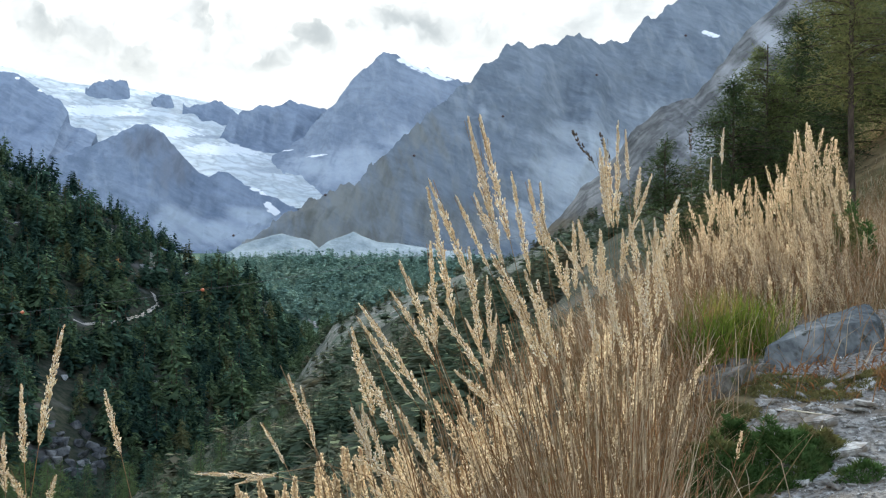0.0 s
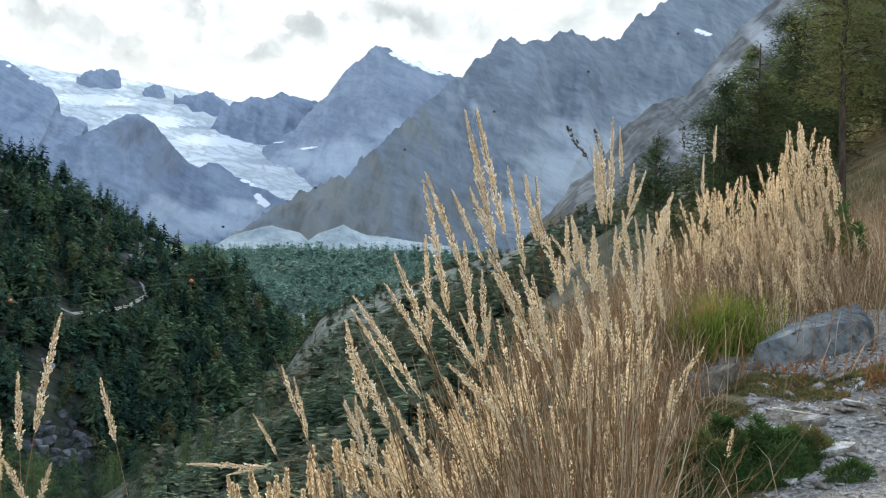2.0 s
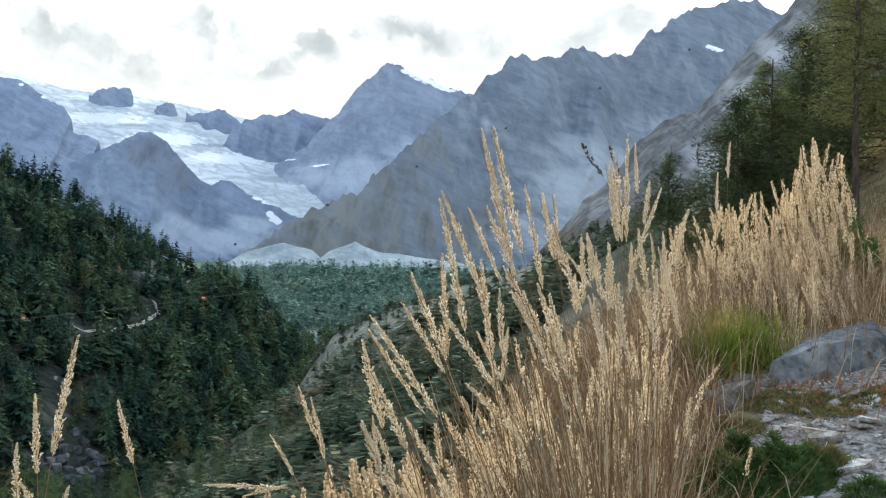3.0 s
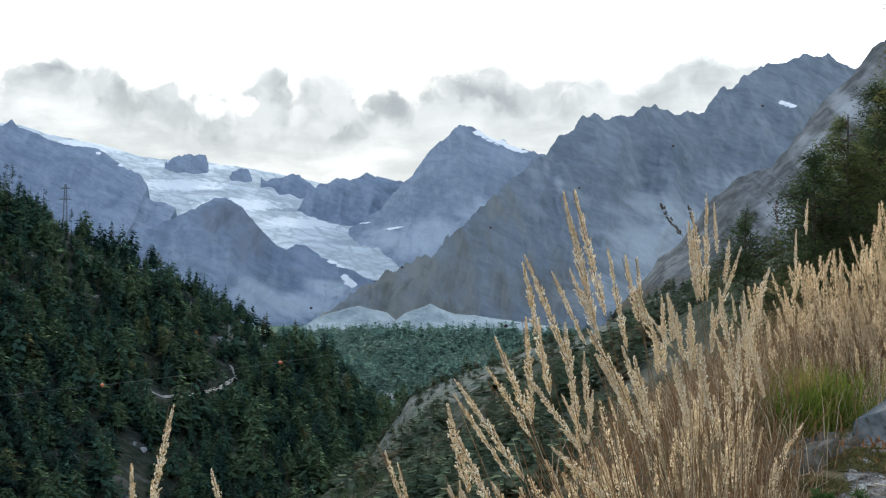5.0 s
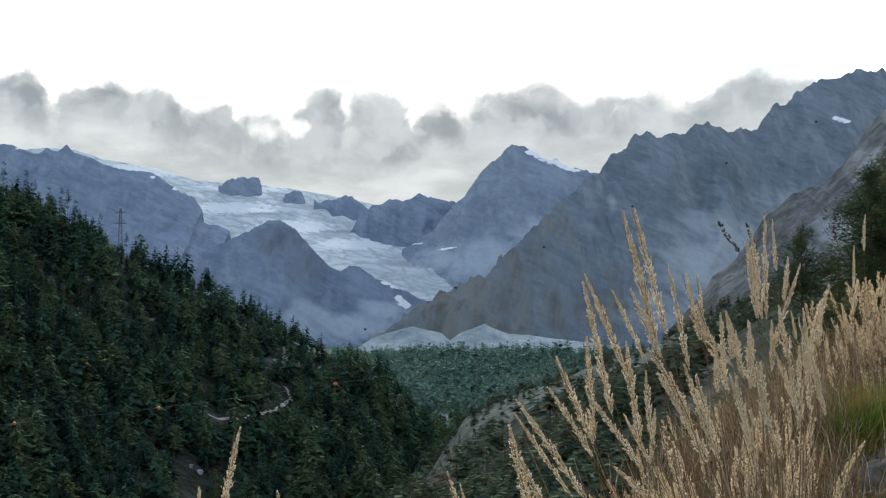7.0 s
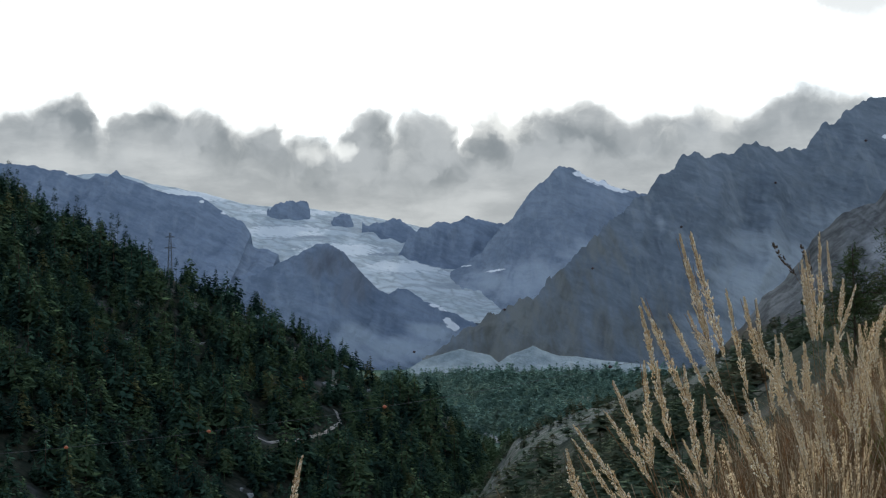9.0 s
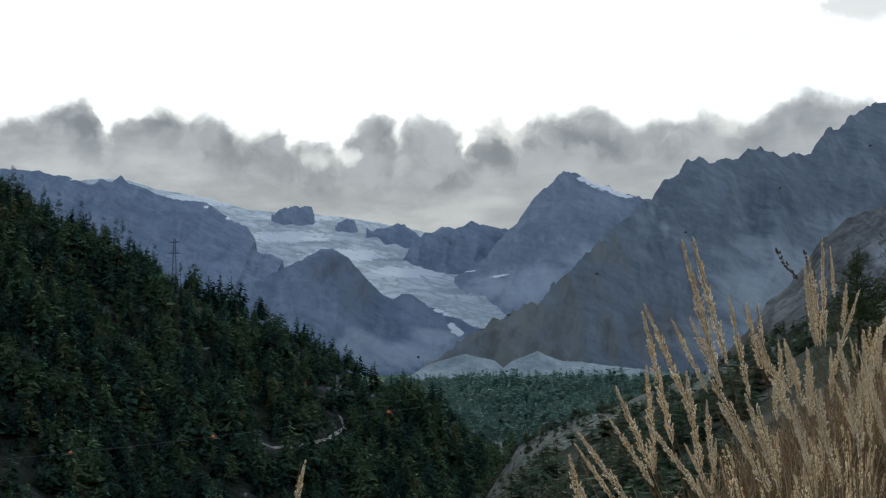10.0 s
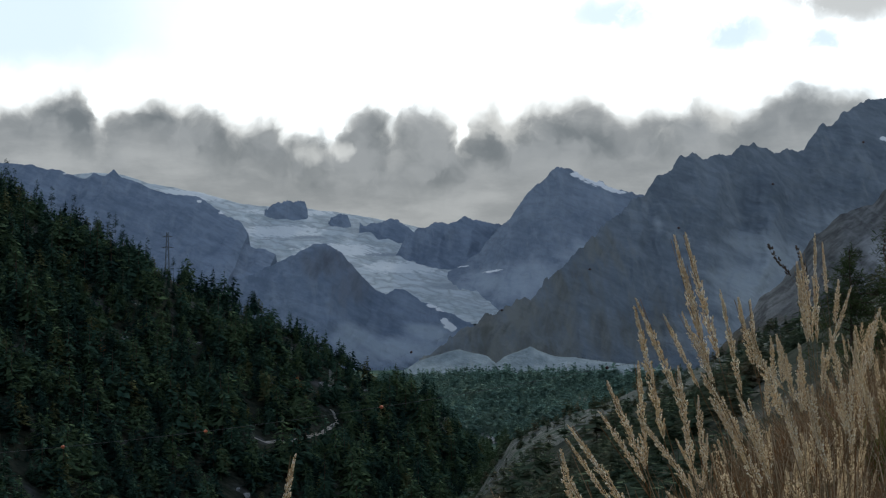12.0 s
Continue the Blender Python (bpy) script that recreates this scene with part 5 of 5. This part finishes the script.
# ---- stones ----
def angular(points, bevel, rough, seed, cuts=2):
    """A broken stone: the hull of a few corners, edges worn, faces uneven."""
    bm = bmesh.new()
    for p in points:
        bm.verts.new(p)
    res = bmesh.ops.convex_hull(bm, input=bm.verts)
    bmesh.ops.delete(bm, geom=[g for g in res["geom_interior"] if isinstance(g, bmesh.types.BMVert)], context="VERTS")
    if bevel:
        bmesh.ops.bevel(bm, geom=bm.edges[:], offset=bevel, segments=2, affect="EDGES")
    if cuts:
        bmesh.ops.triangulate(bm, faces=bm.faces[:])
        bmesh.ops.subdivide_edges(bm, edges=bm.edges[:], cuts=cuts, use_grid_fill=True)
        for v in bm.verts:
            v.co += Vector(noise.noise_vector(v.co * 6 + Vector((seed, 0, 0)))) * rough + Vector(noise.noise_vector(v.co * 19)) * rough * 0.4
    bmesh.ops.recalc_face_normals(bm, faces=bm.faces[:])
    return bm


def lone(name, bm, material, label, category, group=""):
    me = bpy.data.meshes.new(name)
    bm.to_mesh(me)
    bm.free()
    me.materials.append(material)
    return tagged(new(name, me), label, category, group)


lone("boulder", angular([(2.78, 10.65, 1.155), (3.14, 10.75, 1.265), (3.29, 10.8, 1.297), (3.56, 10.9, 1.31), (3.06, 11.0, 1.275), (3.29, 11.15, 1.34), (3.59, 11.3, 1.42), (3.64, 11.3, 1.41), (3.67, 11.1, 1.29),
      (2.74, 10.66, 0.84), (2.80, 10.60, 0.84), (3.2, 10.60, 0.82), (3.58, 10.72, 0.84), (3.7, 11.3, 0.9), (3.0, 11.3, 0.9)], 0.007, 0.008, 3, 5), STONE, "large angular blue-grey schist boulder beside the path", "boulder")
EARTHY = surface("weathered brown-grey rock", [(0.085, 0.078, 0.066), (0.185, 0.172, 0.148), (0.26, 0.25, 0.225), (0.09, 0.10, 0.05)], 22.0, bump=0.8, big=6.0)
for i, (x, y, w, h) in enumerate([(2.36, 10.2, 0.17, 0.15), (2.50, 10.32, 0.13, 0.17), (2.27, 10.1, 0.09, 0.10), (2.64, 10.75, 0.10, 0.10), (2.78, 10.62, 0.06, 0.05), (2.50, 10.72, 0.07, 0.07)]):
    g = random.Random(700 + i)
    pts = [(x + w * math.cos(a) * g.uniform(0.75, 1.1), y + w * math.sin(a) * g.uniform(0.75, 1.1), float(land_z(x, y)) + k * g.uniform(0.6, 1.0)) for a in [j * 0.8 for j in range(8)] for k in (-0.12, h * g.uniform(0.35, 1.0))]
    lone("rock", angular(pts, 0.006, 0.022, 5 + i, 4), EARTHY, "rough brown-grey rock sunk into the bank", "rock", "rocks in the bank")

lone("slate_slab", angular([(2.40, 9.62, 0.70), (2.38, 9.62, 0.78), (2.62, 9.58, 0.70), (2.62, 9.58, 0.775), (2.80, 9.70, 0.72), (2.8, 9.70, 0.79), (2.72, 9.95, 0.82), (2.72, 9.95, 0.76), (2.48, 9.95, 0.86), (2.48, 9.95, 0.78)], 0.008, 0.006, 8, 2), PALE_SLAB, "pale flat slate slab at the edge of the path", "slab")
lone("slate_slab", angular([(2.55, 9.12, 0.48), (2.55, 9.12, 0.53), (2.68, 9.05, 0.47), (2.70, 9.05, 0.52), (2.92, 9.28, 0.55), (2.92, 9.28, 0.6), (2.82, 9.36, 0.62), (2.82, 9.36, 0.56)], 0.006, 0.005, 9, 2), SLATE, "long narrow slate slab beside the juniper", "slab")
PALE_STRAW = surface("bleached straw", [(0.60, 0.53, 0.40), (0.82, 0.76, 0.62)], 20.0, bump=0, glow=0.2)
for a, b in (((2.56, 9.2, 0.74), (2.98, 9.1, 0.56)), ((2.6, 9.55, 0.86), (3.3, 9.5, 0.78)), ((2.66, 9.2, 0.62), (2.72, 9.2, 0.80))):
    v, q = tube(stalk_line(a, b, 0.5, 9), np.linspace(0.0055, 0.003, 9), 5)
    tagged(raw("dry_straw", v, q, PALE_STRAW, None, True), "single pale dry straw lying over the path edge", "straw", "straws on the path")

path = new("gravel_path")
tagged(path, "footpath of loose grey slate flakes", "path", kind="structure")
flakes = []
for i in range(10):
    g = random.Random(100 + i)
    pts = [(math.cos(a) * g.uniform(0.7, 1.0), math.sin(a) * g.uniform(0.45, 0.8), zz * g.uniform(0.6, 1.0)) for a in [j * 1.05 + g.uniform(-0.3, 0.3) for j in range(6)] for zz in (-0.16, 0.16)]
    ob = lone("slate", angular(pts, 0.05, 0.03, i, 0), SLATE, "", "")
    flakes.append(ob.data)
    bpy.data.objects.remove(ob)
gs = random.Random(5)
for i in range(300):
    y = gs.uniform(8.6, 11.0)
    x = np.interp(y, [8.6, 9.6, 11.0], [2.3, 2.45, 3.0]) + abs(gs.gauss(0, 0.7))
    size = min(0.16, 0.022 * math.exp(abs(gs.gauss(0, 0.75))))
    ob = new("slate", flakes[i % 10])
    ob.parent = path
    ob.matrix_basis = Matrix.LocRotScale((x, y, float(land_z(x, y)) + size * 0.06), Euler((gs.gauss(0.05, 0.22), gs.gauss(0, 0.22), gs.uniform(0, 6.3))), (size, size, size * gs.uniform(0.7, 1.4)))
grit = Heap()
for i in range(5000):
    y = gs.uniform(8.3, 11.2)
    x = np.interp(y, [8.3, 9.6, 11.2], [2.2, 2.4, 3.0]) + abs(gs.gauss(0, 0.8))
    z, s = float(land_z(x, y)), gs.uniform(0.005, 0.016)
    v = np.array([(gs.uniform(-1, 1), gs.uniform(-1, 1), gs.uniform(-0.5, 0.7)) for _ in range(4)]) * s + (x, y, z + s * 0.3)
    grit.add(v, [(0, 1, 2), (0, 2, 3), (0, 3, 1), (1, 3, 2)])
tagged(grit.make("grit", SLATE, path), kind="stuff")


# ---- power lines, pylon, track ----
def cable(a, b, sag, balls, ball_size, material, label, wire=0.022):
    """A sagging wire between two points with marker balls at given shares of its length."""
    root = new("power_line")
    a, b = np.array(a, float), np.array(b, float)
    t = np.linspace(0, 1, 60)[:, None]
    line = a + (b - a) * t
    line[:, 2] -= sag * 4 * (t * (1 - t))[:, 0]
    v, q = tube(line, np.full(60, wire), 5)
    raw("wire", v, q, WIRE, root, True)
    for s in balls:
        bm = bmesh.new()
        bmesh.ops.create_uvsphere(bm, u_segments=14, v_segments=9, radius=ball_size)
        bmesh.ops.create_cone(bm, cap_ends=True, segments=8, radius1=ball_size * 0.25, radius2=ball_size * 0.25, depth=ball_size * 2.5, matrix=Matrix.Rotation(math.pi / 2, 4, "Y"))
        ball = part("marker_ball", bm, BLACK if s > 0.65 else material, root)
        ball.location = [np.interp(s, t[:, 0], line[:, i]) for i in range(3)]
    return tagged(root, label, "power line")


cable((-85, 235, -8.2), (60, 235, 14.3), 3.5, [0.18, 0.313, 0.476, 0.684], 0.24, ORANGE, "power line with orange marker balls over the gorge")
cable((-45, 300, -6), (90, 300, 56), 0.0, [0.22, 0.335, 0.447, 0.56, 0.68, 0.795], 0.22, BLACK, "high wire with small dark marker balls", 0.006)


def pylon(x, y, z, h):
    root = new("lattice_pylon")
    heap = Heap()
    def bar(a, b, r):
        v, q = tube([a, b], [r, r], 4)
        heap.add(v, q)
    w = h * 0.045
    corners = [(-1, -1), (1, -1), (1, 1), (-1, 1)]
    for i, (cx, cy) in enumerate(corners):
        bar((cx * w, cy * w, 0), (cx * w * 0.25, cy * w * 0.25, h), 0.16)
    levels = np.linspace(0, h, 10)
    for a, b in zip(levels[:-1], levels[1:]):
        ka, kb = w * (1 - 0.75 * a / h), w * (1 - 0.75 * b / h)
        for i in range(4):
            (x1, y1), (x2, y2) = corners[i], corners[(i + 1) % 4]
            bar((x1 * ka, y1 * ka, a), (x2 * kb, y2 * kb, b), 0.08)
    tv = heap.make("mast", STEEL, root)
    for hz, half in ((0.93, 3.6), (0.76, 4.4)):
        heap2 = Heap()
        for dz in (0, 0.9):
            v, q = tube([(-half, 0, h * hz), (0, 0, h * hz + dz), (half, 0, h * hz)], [0.14, 0.2, 0.14], 4)
            heap2.add(v, q)
        heap2.make("cross_arm", STEEL, root)
    root.location = (x, y, z)
    return tagged(root, "grey steel lattice pylon on the wooded crest", "pylon")


pylon(-236, 1232, float(land_z(-236, 1232)), 112 - float(land_z(-236, 1232)))


def ribbon(name, line, width, material, label, lift=0.25):
    p, _ = resample([(a, b, 0) for a, b in line], 70)
    d = np.gradient(p[:, :2], axis=0)
    d /= np.linalg.norm(d, axis=1)[:, None]
    side = np.stack([-d[:, 1], d[:, 0]], 1)
    rows = []
    for k in np.linspace(-1, 1, 5):
        q = p[:, :2] + side * width * k * (0.35 + 1.1 * vnoise(np.arange(70) * 0.55, np.full(70, k)))[:, None]
        rows.append(np.column_stack([q, land_z(q[:, 0], q[:, 1]) + lift]))
    ob = raw(name, np.concatenate(rows), grid_faces(5, 70), material, None, True)
    return tagged(ob, label, "track", kind="structure")


CRAG = surface("dark broken rock", [(0.045, 0.050, 0.056), (0.12, 0.126, 0.132), (0.20, 0.205, 0.205)], 0.5, bump=0.9, big=0.1)
for i in range(34):
    g = random.Random(900 + i)
    a, r, size = g.uniform(0, 6.283), math.sqrt(g.random()), g.uniform(1.6, 3.8)
    x, y = -106 + 12 * r * math.cos(a), 752 + 40 * r * math.sin(a)
    pts = [(g.uniform(-1, 1) * size * 1.2, g.uniform(-0.8, 0.8) * size, g.uniform(-0.8, 0.8) * size) for _ in range(12)]
    rock = lone("rock_outcrop", angular(pts, 0.1, 0.15, i, 1), CRAG, "dark broken crag on the wooded hillside", "rock", "crags on the hillside")
    rock.location = (x, y, float(land_z(x, y)) + size * 0.2)
ribbon("track", TRACK_LINE, 1.2, TRACK, "pale gravel track winding through the forest")
ribbon("riverbed", [(-34, 1520), (-28, 1491), (-16, 1462), (-6, 1421), (1, 1385), (4, 1350)], 4.0, PALE, "pale stony riverbed on the valley floor")
for i, (x, y, size) in enumerate(OUTCROPS):
    g = random.Random(300 + i)
    rock = lone("rock_outcrop", angular([(g.uniform(-1, 1) * size, g.uniform(-0.8, 0.8) * size, g.uniform(-0.6, 0.9) * size) for _ in range(11)], 0.08, 0.12, i, 1), PALE, "pale rock outcrop showing between the conifers", "rock", "outcrops in the forest")
    rock.location = (x, y - 6, float(land_z(x, y - 6)) + size * 0.25)
